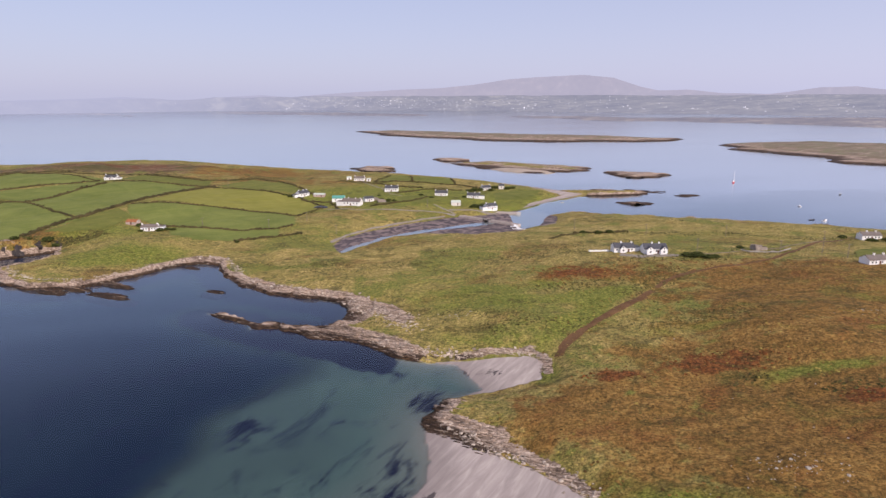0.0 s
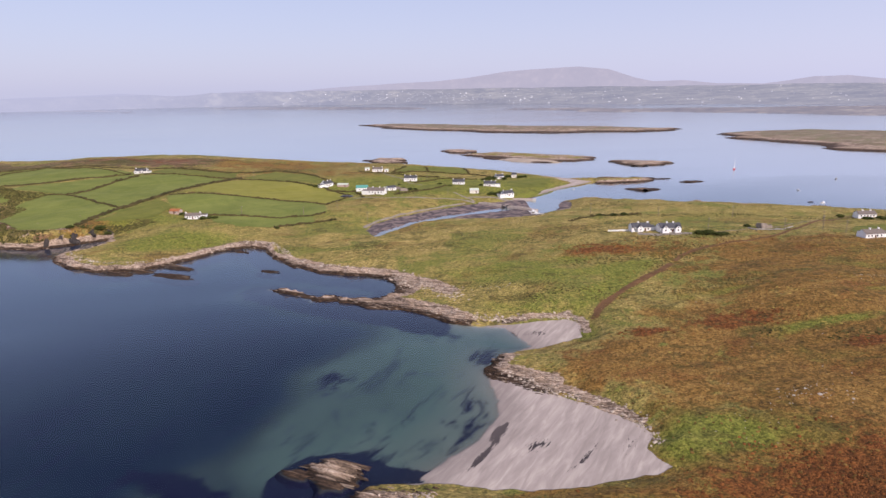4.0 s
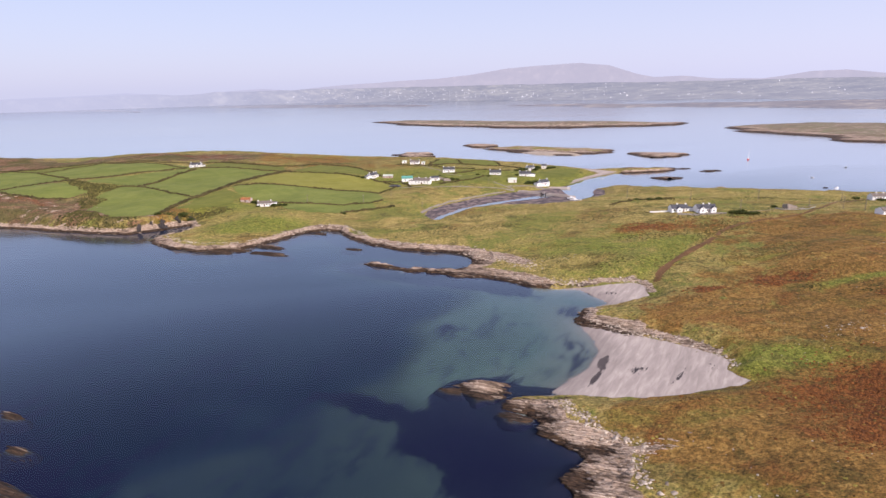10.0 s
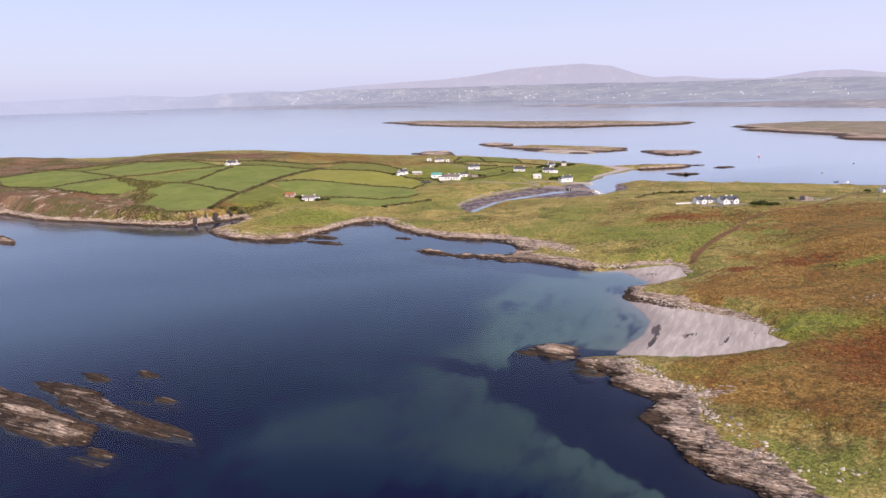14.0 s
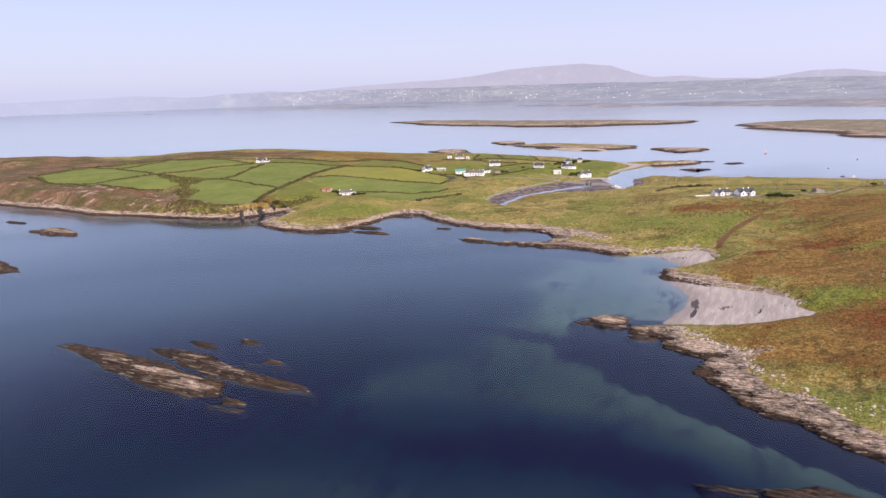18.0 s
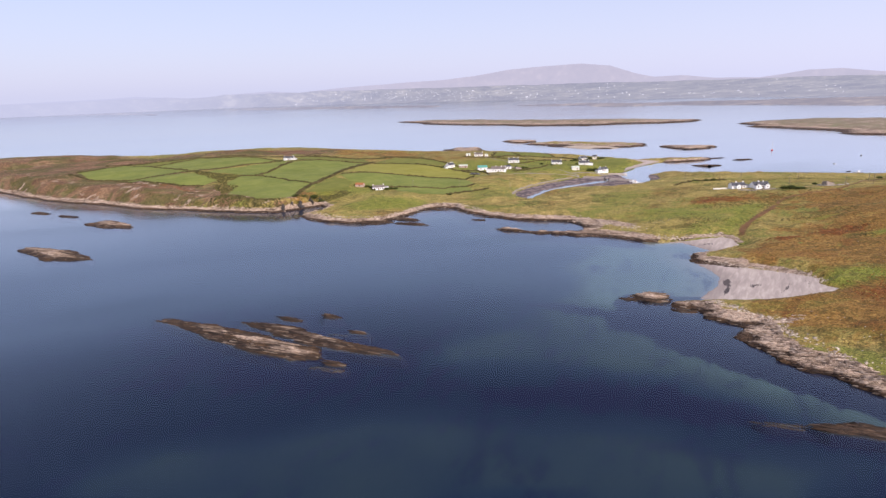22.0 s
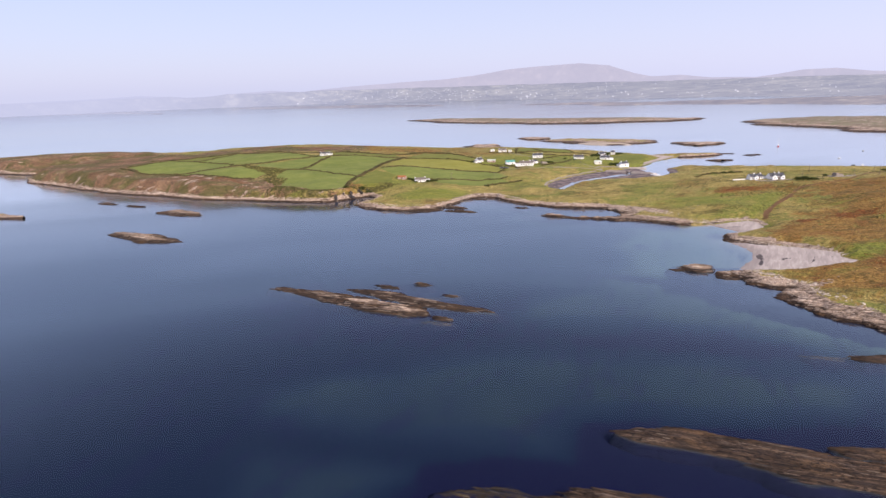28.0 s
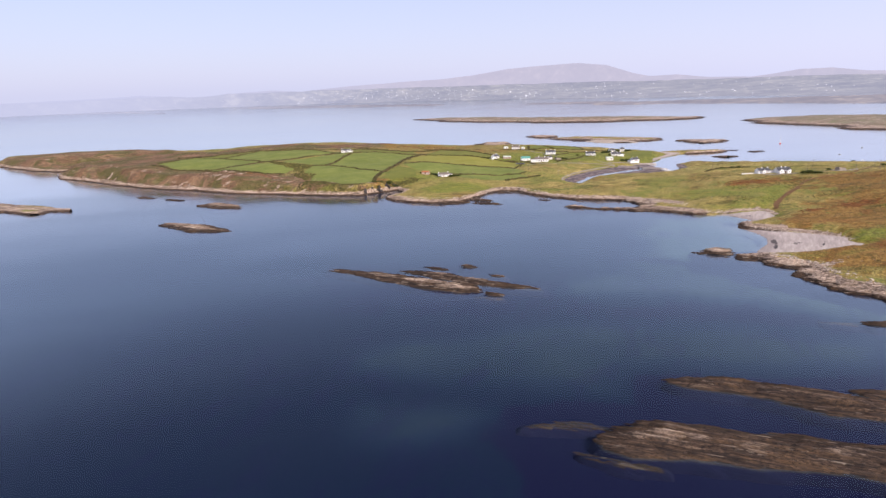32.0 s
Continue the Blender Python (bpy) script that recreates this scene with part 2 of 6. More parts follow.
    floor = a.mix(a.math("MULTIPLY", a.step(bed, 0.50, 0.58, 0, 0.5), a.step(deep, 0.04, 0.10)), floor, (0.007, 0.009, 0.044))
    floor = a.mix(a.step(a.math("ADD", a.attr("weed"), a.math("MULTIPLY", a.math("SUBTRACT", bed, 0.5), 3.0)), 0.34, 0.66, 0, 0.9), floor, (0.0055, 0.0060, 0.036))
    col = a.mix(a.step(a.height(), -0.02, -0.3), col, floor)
    rough_h = a.math("ADD", a.math("MULTIPLY", small, 0.7), a.math("MULTIPLY", tuft, 0.5))
    rough_h = a.math("ADD", rough_h, a.math("MULTIPLY", a.math("MULTIPLY", beds, a.attr("rock")), 1.2))
    soft = a.math("SUBTRACT", 1.0, a.math("MULTIPLY", a.step(a.attr("sand"), 0.4, 0.6), 0.9))
    return a.surface(col, 0.95, a.bump(a.math("MULTIPLY", rough_h, a.math("MULTIPLY", soft, a.step(a.height(), -0.3, 0.1))), 0.9, 0.55), spec=0.15)


def islet_material(name, grass_from, low=1.3, haze_tint=(1, 1, 1), weed_tone=1.0):
    """Bedded rock, with turf on what lies higher than grass_from."""
    a = Mat(name)
    rock, beds, fine = rock_color(a, low, weed_tone)
    small, mid = a.noise(0.5, 4, 0.6), a.noise(0.06, 4, 0.6)
    turf = a.ramp(a.math("ADD", a.math("MULTIPLY", mid, 0.6), a.math("MULTIPLY", small, 0.4)), *((f, tuple(c * k for c, k in zip(rgb, haze_tint))) for f, rgb in ((0.35, (0.10, 0.085, 0.022)), (0.5, (0.21, 0.165, 0.045)), (0.62, (0.18, 0.185, 0.04)))))
    z = a.math("ADD", a.height(), a.math("MULTIPLY", a.math("SUBTRACT", mid, 0.5), grass_from * 1.2))
    bare = a.step(a.noise(0.045, 5, 0.65, (0.5, 1.3, 1.0), STRIKE, warp=0.5), 0.51, 0.57)
    turf = a.mix(bare, turf, a.mix(0.75, turf, rock))
    col = a.mix(a.step(z, grass_from * 0.85, grass_from * 1.15), rock, turf)
    # below the waterline the water's dark blue tint is painted into the rock
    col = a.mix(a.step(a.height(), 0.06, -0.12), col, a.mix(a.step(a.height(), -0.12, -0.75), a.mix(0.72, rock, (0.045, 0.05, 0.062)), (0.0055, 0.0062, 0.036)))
    return a.surface(col, 0.85, a.bump(a.math("ADD", beds, a.math("MULTIPLY", fine, 0.4)), 1.0, 0.6), spec=0.25)


def water_material():
    a = Mat("sea_water")
    swell = a.noise(0.06, 3, 0.5, (0.5, 1.4, 1.0), radians(-28))
    nrm = a.bump(swell, 0.02, 0.5)
    calm = a.noise(0.006, 4, 0.6, (0.3, 1.6, 1.0), radians(8), warp=0.7)
    gloss = a.n("BsdfGlossy", Roughness=a.step(calm, 0.4, 0.62, 0.12, 0.17), Normal=nrm)
    clear = a.n("BsdfTransparent")
    clear.inputs["Color"].default_value = (0.80, 0.90, 0.93, 1)
    fres = a.n("Fresnel", IOR=1.333)
    f = fres.outputs[0]      # Fresnel steepened by hand: less shine seen from above, more along the water
    # bluer gloss at steep angles stands in for the upper sky's reflection
    a.put(gloss.inputs["Color"], a.mix(a.step(f, 0.12, 0.5), (0.74, 0.88, 0.96), (0.85, 0.865, 0.875)))
    f = a.math("MULTIPLY", f, a.math("MINIMUM", a.math("MAXIMUM", a.math("SUBTRACT", a.math("MULTIPLY", f, 17.0), 0.45), 0.12), 2.2))
    f = a.math("MULTIPLY", f, a.step(calm, 0.35, 0.65, 0.90, 1.06))      # wind-ruffled and calm water
    dim_dist = a.n("VectorMath", Vector=a.where())      # mask that tones down the sky's reflection round this point
    dim_dist.operation = "DISTANCE"
    dim_dist.inputs[1].default_value = (-310, 280, 0)
    f = a.math("MULTIPLY", f, a.step(dim_dist.outputs["Value"], 200, 400, 0.74, 0.95))
    mix = a.n("MixShader")
    a.put(mix.inputs[0], f), a.put(mix.inputs[1], clear.outputs[0]), a.put(mix.inputs[2], gloss.outputs[0])
    a.put(a.out.inputs[0], mix.outputs[0])
    return a.m


def distance_material(name, glow, land, haze_share):
    """The far shore as a backdrop: bright sea haze painted in as emission over the land colour."""
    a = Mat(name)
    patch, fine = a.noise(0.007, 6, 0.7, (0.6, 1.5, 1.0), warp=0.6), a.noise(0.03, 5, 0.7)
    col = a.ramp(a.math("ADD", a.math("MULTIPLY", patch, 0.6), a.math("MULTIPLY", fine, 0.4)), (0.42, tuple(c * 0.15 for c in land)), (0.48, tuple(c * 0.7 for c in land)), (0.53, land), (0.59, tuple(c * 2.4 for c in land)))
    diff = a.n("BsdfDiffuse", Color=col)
    haze_glow = a.n("Emission", Strength=1.0)
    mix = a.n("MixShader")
    east = a.n("SeparateXYZ", Vector=a.where()).outputs["X"]      # haze painted in thicker towards the open sea in the west
    a.put(mix.inputs[0], a.step(east, -2600, 300, min(haze_share + 0.26, 0.985), haze_share))
    a.put(haze_glow.inputs["Color"], a.mix(a.step(east, -2400, 200), (0.60, 0.63, 0.79), glow))
    a.put(mix.inputs[1], diff.outputs[0]), a.put(mix.inputs[2], haze_glow.outputs[0]), a.put(a.out.inputs[0], mix.outputs[0])
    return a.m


GROUND, WATER = ground_material(), water_material()
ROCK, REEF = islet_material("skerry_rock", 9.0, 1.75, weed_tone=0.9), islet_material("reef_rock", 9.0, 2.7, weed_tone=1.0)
# sea haze painted into the far islands' turf as a bluer tint
HOLM, FARISLE = islet_material("turfed_islet", 2.8, 1.8), islet_material("hazed_island_turf", 4.2, 2.6, (0.92, 0.92, 2.2))
# ---------------------------------------------------------------- the lie of the land (plan in metres, sea level 0)
# coast outlines placed to fit the camera's view
COAST = [
    # the south shore up to the rocky head
    [(800, -100), (400, -100), (200, -80), (110, -60), (70, -50), (40, -35), (20, -22), (5, -8), (-7, 8), (-13, 17), (-18, 27), (-24, 32), (-29, 40), (-32, 50), (-36, 61),
     (-28, 67), (-26, 71), (-32, 78), (-38, 83), (-36, 89), (-40, 96), (-46, 99), (-44, 106), (-33, 107), (-26, 107)],
    # the two strands and the rocks between them
    [(-28, 109), (-20, 117), (-11, 127), (-5, 138), (-4, 149), (-5, 159), (-6, 169), (-5, 174), (0, 183), (9, 188), (14, 191), (11, 197), (8, 204), (5, 211)],
    # the north side of the bay, its long spit and pool
    [(-8, 214), (-22, 220), (-35, 232), (-52, 238), (-68, 244), (-82, 250), (-96, 258), (-113, 269), (-103, 266), (-85, 257), (-65, 251), (-50, 251), (-45, 256),
     (-46, 274), (-52, 283), (-70, 290), (-89, 295), (-106, 307), (-118, 320), (-127, 333), (-135, 350), (-146, 353), (-157, 351), (-166, 340), (-176, 325),
     (-186, 312), (-203, 304), (-222, 305), (-243, 313), (-262, 329)],
    # the cliffs to the west and the outer head
    [(-266, 341), (-253, 351), (-248, 368), (-257, 384), (-276, 366), (-292, 356), (-323, 364), (-355, 373), (-390, 386), (-430, 397), (-476, 425), (-528, 448),
     (-565, 470), (-600, 496), (-653, 535), (-702, 565), (-722, 600), (-724, 632), (-700, 655), (-690, 668), (-712, 664), (-748, 643), (-793, 664), (-846, 702), (-900, 745)],
    # the far shore, the sandy spit and the creek
    [(-930, 790), (-820, 850), (-640, 885), (-450, 880), (-250, 845), (-130, 805), (-60, 770), (12, 735), (77, 697), (111, 661), (147, 628), (213, 627), (214, 614),
     (140, 600), (95, 560), (75, 532), (60, 512), (32, 499), (8, 490), (-28, 464), (-52, 440), (-66, 420), (-71, 400), (-64, 382), (-56, 405), (-43, 426), (-18, 438),
     (20, 436), (41, 440), (57, 447), (77, 463), (86, 490), (92, 508)],
    [(112, 512), (152, 497), (196, 484), (237, 472), (276, 460), (311, 445), (345, 425), (450, 370), (800, 200)],
]
HEIGHTS = [  # heights of the plan, fitted to the camera's view
    [(42, 208, 4.5), (103, 273, 10), (39, 250, 8), (150, 215, 18), (207, 278, 18), (142, 317, 13), (70, 215, 8), (84, 125, 13), (62, 134, 7.5), (61, 158, 8), (57, 103, 4),
     (115, 301, 13), (10, 150, 5), (30, 170, 6), (0, 60, 6), (40, 40, 12), (100, 60, 17), (160, 130, 20), (240, 200, 22), (300, 350, 10), (256, 400, 7.5), (200, 420, 8), (150, 430, 7.5), (100, 450, 5), (120, 390, 9)],
    [(-106, 496, 5), (-240, 480, 17), (-286, 445, 14), (-192, 399, 9), (-330, 469, 16), (-246, 384, 10), (-282, 380, 10), (-264, 396, 10), (-351, 413, 10), (-316, 583, 20), (-204, 406, 9), (-71, 505, 9), (-138, 393, 4.5),
     (-220, 340, 5), (-20, 400, 4), (-60, 340, 4), (0, 310, 5), (-20, 260, 4), (0, 560, 8), (50, 620, 5), (-100, 650, 11), (100, 560, 3), (-180, 600, 14)],
    [(-411, 490, 21.5), (-400, 600, 22), (-430, 710, 23), (-300, 710, 19), (-560, 560, 19), (-620, 560, 17), (-680, 590, 14), (-690, 632, 15), (-660, 642, 18), (-620, 650, 20), (-575, 660, 20), (-790, 725, 18), (-864, 735, 12), (-725, 762, 18), (-690, 782, 17), (-652, 800, 15), (-740, 690, 2), (-700, 700, 3), (-665, 720, 4), (-640, 750, 5), (-615, 785, 5), (-600, 820, 4), (-668, 850, 6), (-632, 848, 4),
     (-520, 820, 11), (-400, 800, 13), (-180, 740, 6), (-500, 480, 14), (-280, 790, 8)],
]


def hash01(i, j, seed):
    v = np.sin(i * 127.1 + j * 311.7 + seed * 74.7) * 43758.5453
    return v - np.floor(v)


def rough_map(x, y, scale, octaves=4, seed=0, gain=0.5):
    """Smooth value noise, about -1 to 1."""
    total, amp, out = 0.0, 1.0, np.zeros_like(x, dtype=float)
    for k in range(octaves):
        u, v = x / scale, y / scale
        i, j = np.floor(u), np.floor(v)
        fu, fv = u - i, v - j
        fu, fv = fu * fu * (3 - 2 * fu), fv * fv * (3 - 2 * fv)
        s = seed + 13 * k
        a = hash01(i, j, s) * (1 - fu) + hash01(i + 1, j, s) * fu
        b = hash01(i, j + 1, s) * (1 - fu) + hash01(i + 1, j + 1, s) * fu
        out += amp * (2 * (a * (1 - fv) + b * fv) - 1)
        total, amp, scale = total + amp, amp * gain, scale / 2.03
    return out / total


def signed(x, y, ring):
    """Metres from a closed outline, positive inside."""
    p = np.asarray(ring, float)
    q = np.roll(p, -1, axis=0)
    best, inside = np.full(x.shape, 1e12), np.zeros(x.shape, bool)
    for (ax, ay), (bx, by) in zip(p, q):
        dx, dy = bx - ax, by - ay
        t = np.clip(((x - ax) * dx + (y - ay) * dy) / (dx * dx + dy * dy + 1e-9), 0, 1)
        best = np.minimum(best, (x - ax - t * dx) ** 2 + (y - ay - t * dy) ** 2)
        if dy != 0:
            inside ^= ((ay > y) != (by > y)) & (x < ax + (y - ay) * dx / dy)
    return np.where(inside, 1, -1) * np.sqrt(best)


def ease(v, a, b):
    t = np.clip((v - a) / (b - a), 0, 1)
    return t * t * (3 - 2 * t)


def blob(x, y, cx, cy, rx, ry, turn=0.0):
    c, s = math.cos(radians(turn)), math.sin(radians(turn))
    u, v = (x - cx) * c + (y - cy) * s, -(x - cx) * s + (y - cy) * c
    return np.exp(-((u / rx) ** 2 + (v / ry) ** 2))


STRAND_NEAR = [(-38, 107), (-30, 112), (-20, 128), (-15, 142), (-14, 158), (-6, 166), (3, 159), (9, 154), (17, 149), (24, 143), (29, 137), (33, 133), (37, 128), (38, 121), (34, 116), (36, 111), (39, 107.5), (33, 104.5), (22, 102.5), (10, 100.5), (-2, 100.5), (-11, 102), (-23, 105)]
STRAND_FAR = [(-4, 213), (8, 213), (31, 216), (38, 210), (35, 196), (16, 188), (8, 187), (0, 195)]
SPIT_SAND = [(-62, 772), (12, 738), (77, 700), (112, 664), (134, 626), (146, 614), (136, 604), (95, 563), (72, 535), (84, 562), (122, 604), (100, 655), (60, 690), (0, 728)]
CREEK_MUD = [(34, 503), (6, 494), (-30, 468), (-56, 442), (-71, 422), (-76, 400), (-66, 376), (-50, 405), (-38, 420), (-16, 431), (22, 428), (52, 434), (66, 450), (90, 466), (98, 500), (75, 530)]
# bare sand on the sea floor: outline, how clear, width of its edge
SAND_FLOOR = [
    ([(8, 205), (-15, 212), (-47, 219), (-67, 193), (-82, 172), (-84, 150), (-89, 130), (-90, 114), (-79, 104), (-68, 99), (-60, 103), (-45, 113), (-31, 108), (-14, 118), (2, 140), (2, 165), (4, 190)], 0.98, 20),
    ([(-108, 116), (-72, 145), (-49, 133), (-71, 105), (-64, 85), (-45, 47), (-28, 24), (-16, -1), (-23, -10), (-51, 16), (-71, 33), (-98, 42), (-130, 45), (-165, 52), (-160, 75), (-130, 90)], 0.74, 18),
    ([(-269, -7), (-246, 8), (-209, 14), (-188, 21), (-156, 23), (-121, 14), (-90, 5), (-64, -10), (-41, -21), (-55, -30), (-62, -39), (-99, -40), (-137, -31), (-158, -34), (-167, -53), (-194, -44), (-228, -36), (-258, -23)], 0.74, 18),
    ([(-261, -41), (-224, -44), (-206, -54), (-221, -70), (-243, -80), (-261, -70)], 0.72, 14),
    ([(-117, 104), (-97, 99), (-84, 87), (-89, 74), (-106, 75), (-121, 82), (-140, 98), (-154, 107), (-141, 119)], 0.66, 16),
    ([(-190, 180), (-100, 190), (-90, 130), (-130, 118), (-200, 130)], 0.5, 30),
]
# beds of weed: outline, thickness, width of the edge
WEED_FLOOR = [
    ([(-111, 117), (-94, 116), (-74, 102), (-58, 97), (-47, 92), (-30, 62), (-15, 25), (5, 0), (-10, 8), (-22, 30), (-35, 42), (-50, 60), (-61, 77), (-78, 80), (-82, 94), (-97, 103)], 0.95, 6),
    ([(-150, 40), (-130, 41), (-99, 38), (-71, 29), (-53, 12), (-27, -15), (-32, -21), (-67, 0), (-89, 7), (-121, 18), (-150, 27)], 0.75, 10),
    ([(-158, -34), (-138, -33), (-100, -42), (-66, -43), (-40, -50), (-60, -130), (-199, -120), (-217, -70), (-205, -52), (-185, -50), (-167, -55)], 1.0, 5),
    ([(-70, 110), (-65, 119), (-52, 121), (-39, 117), (-27, 111), (-35, 102), (-45, 97), (-62, 97), (-69, 104)], 1.1, 4),
    ([(-68, 174), (-62, 183), (-53, 179), (-56, 160), (-65, 153)], 0.40, 9),
    ([(-32, 190), (-27, 187), (-33, 151), (-37, 132), (-41, 136), (-35, 167)], 0.42, 6),
    ([(-19, 180), (-9, 195), (2, 195), (-2, 176), (-12, 174)], 0.36, 8),
    ([(-26, 140), (-16, 160), (-8, 152), (-7, 138), (-10, 123), (-20, 118), (-25, 127)], 0.42, 8),
    ([(-101, 150), (-84, 170), (-79, 167), (-89, 154), (-97, 133)], 0.44, 9),
    ([(-70, 246), (-52, 240), (-22, 221), (-28, 209), (-52, 219)], 0.9, 5),
]
ring = [p for part_ in COAST for p in part_]
knots = np.array([p for part_ in HEIGHTS for p in part_])


def wobble(x, y):
    """Uneven coast: the plan's outline, frayed at the scale of rocks."""
    return x + 3.0 * rough_map(x, y, 14, 3, 5) + 1.0 * rough_map(x, y, 3.5, 2, 6), y + 3.0 * rough_map(x, y, 14, 3, 7) + 1.0 * rough_map(x, y, 3.5, 2, 8)


def land(x, y):
    """Height and kinds of ground at the points x, y."""
    wx, wy = wobble(x, y)
    calm = np.clip(blob(x, y, 5, 128, 30, 40) + blob(x, y, 15, 202, 30, 16) + blob(x, y, 0, 450, 110, 60), 0, 1)
    d = signed(wx + (x - wx) * calm, wy + (y - wy) * calm, ring)
    num, den = 0.0, 0.0
    for kx, ky, kz in knots:
        w = 1 / ((x - kx) ** 2 + (y - ky) ** 2 + 20 ** 2) ** 1.6
        num, den = num + w * kz, den + w
    hill = num / den
    west = ease(-x, 235, 300)
    sand = np.maximum.reduce([signed(x + 1.2 * rough_map(x, y, 5, 2, 31), y + 1.2 * rough_map(x, y, 5, 2, 32), s) for s in (STRAND_NEAR, STRAND_FAR, SPIT_SAND)])
    mud = signed(x + 2 * rough_map(x, y, 8, 2, 33), y + 2 * rough_map(x, y, 8, 2, 34), CREEK_MUD)
    beach = ease(sand, -11, 0)
    shelf_w = 2.7 - 0.5 * west + 4.5 * rough_map(x, y, 19, 3, 11) + 3.5 * rough_map(x, y, 55, 2, 12) + 7 * blob(x, y, -44, 268, 26, 22) + 4 * blob(x, y, -110, 305, 30, 20) + 9 * blob(x, y, -12, 40, 26, 45, 20) + 5 * blob(x, y, -32, 95, 16, 14) + 6 * blob(x, y, 2, 172, 14, 12) + 3 * blob(x, y, -40, 262, 30, 25)
    c, s = math.cos(math.radians(-23)), math.sin(math.radians(-23))
    u, v = x * c + y * s, -x * s + y * c
    shelf_w = np.maximum(shelf_w, 0.8 + 0.7 * rough_map(x, y, 9, 2, 13))
    beds = rough_map(u * 0.16, v * 1.1, 3.2, 3, 21, 0.6)
    rough = rough_map(x, y, 6, 3, 22)
    rocky = ease(d, -6, 0.5) * (1 - ease(d, shelf_w, shelf_w + 5)) * (1 - beach) * (1 - ease(mud, -16, -6))
    up = (1.3 + 0.5 * rough_map(x, y, 12, 2, 14)) * ease(d, -0.2, 1.8) + 0.8 * ease(d, 1, shelf_w + 1) + 0.8 * ease(d, shelf_w - 1, shelf_w + 1.5)
    reach = 46 - 24 * west - 16 * blob(x, y, -264, 372, 30, 30) - 13 * blob(x, y, -320, 380, 55, 30)
    h = up + np.maximum(hill - 3.0, 0) * ease(d, shelf_w * 0.6, reach) + 0.9 * rough_map(x, y, 34, 3, 23) * ease(d, 8, 30) + 0.28 * rough_map(x, y, 5, 3, 24) * ease(d, 6, 15)
    h = h + rocky * (1.1 * beds + 0.8 * rough) * ease(d, -4, 3)
    # strands slope up gently; the creek is a flat of mud
    h = h * (1 - beach) + beach * (0.10 + 0.055 * np.maximum(d, 0) + 0.03 * rough)
    inner = ease(mud, -9, 2)
    h = np.where(d > 0, h * (1 - inner) + inner * 0.25, h)
    # under water
    dd = np.maximum(-d, 0)
    sx, sy = x + 7 * rough_map(x, y, 26, 4, 36), y + 5 * rough_map(x, y, 26, 4, 37)
    shallow = 0.25 * blob(x, y, -150, 320, 30, 40)
    for line, clear, soft in SAND_FLOOR:
        shallow = np.maximum(shallow, clear * ease(signed(sx, sy, line), -soft, soft * 0.8))
    beds_of_weed = 0.9 * blob(x, y, -225, 75, 85, 46, -25)
    for line, thick, soft in WEED_FLOOR:
        beds_of_weed = np.maximum(beds_of_weed, thick * ease(signed(sx, sy, line), -soft, soft))
    floor = 17 * (1 - np.exp(-dd / 42)) * (1 - 0.86 * shallow) + 0.05 * dd * np.exp(-dd / 30) + 0.9 * rough_map(x, y, 22, 3, 41) * ease(dd, 6, 30)
    creek = ease(mud, -12, 0) + blob(x, y, -10, 450, 120, 60)
    floor = floor * (1 - 0.97 * np.clip(creek, 0, 1)) + 0.25
    floor = floor - rocky * (0.9 * beds) * ease(dd, 0, 2)
    deep = np.maximum(floor, 0.12)
    # floor flattened to 3.4 m; greater depth is only painted as tint
    h = np.where(d > 0, h, -3.4 * (1 - np.exp(-deep / 3.4)))
    rocky = np.maximum(rocky, 0.9 * blob(x, y, -13, 70, 9, 2.2) * (d > 0))
    for edge, wide in ((((-2, 168), (7, 161), (14, 156)), 5.5), (((14, 156), (22, 149), (31, 139), (38, 130)), 1.5), (((6, 216), (20, 219.5), (34, 219), (39, 213), (39, 200)), 1.8), (((-46, 280), (-28, 268), (-18, 252)), 5.0)):
        for (ax, ay), (bx, by) in zip(edge, edge[1:]):
            t = np.clip(((x - ax) * (bx - ax) + (y - ay) * (by - ay)) / ((bx - ax) ** 2 + (by - ay) ** 2), 0, 1)
            away = np.hypot(x - ax - t * (bx - ax), y - ay - t * (by - ay)) + 1.3 * rough
            rocky = np.maximum(rocky, (1 - ease(away, wide * 0.6, wide * 1.25)) * (1 - ease(sand, -0.5, 0.8)))
    rocky = rocky * (1 - west * ease(h + 1.6 * rough, 3.2, 5.6))
    rocky = np.maximum(rocky, 0.9 * west * ease(rough_map(x, y * 1.8, 10, 4, 26), 0.36, 0.5) * ease(d, 0, 6) * (1 - ease(d, 30, 62)))
    stream = np.full(x.shape, 1e3)
    for (ax, ay), (bx, by) in zip(((40, 476), (25, 467), (-13, 445), (-41, 422), (-58, 395)), ((25, 467), (-13, 445), (-41, 422), (-58, 395), (-64, 380))):
        t = np.clip(((x - ax) * (bx - ax) + (y - ay) * (by - ay)) / ((bx - ax) ** 2 + (by - ay) ** 2), 0, 1)
        stream = np.minimum(stream, np.hypot(x - ax - t * (bx - ax), y - ay - t * (by - ay)))
    flat = 0.20 + 0.24 * rough_map((x + y) * 0.10, (y - x) * 0.6, 4.5, 3, 35) - 0.5 * (1 - ease(stream + 2 * rough_map(x, y, 9, 2, 38), 2.0, 6.0))
    h = np.where((mud > 0) & (x < 58), flat, h)
    sunk = (d > 0) & (h < 0.12) & (sand < -3) & (mud < -3)
    dd, deep = np.where(sunk, 2.0, dd), np.where(sunk, 4.0, deep)
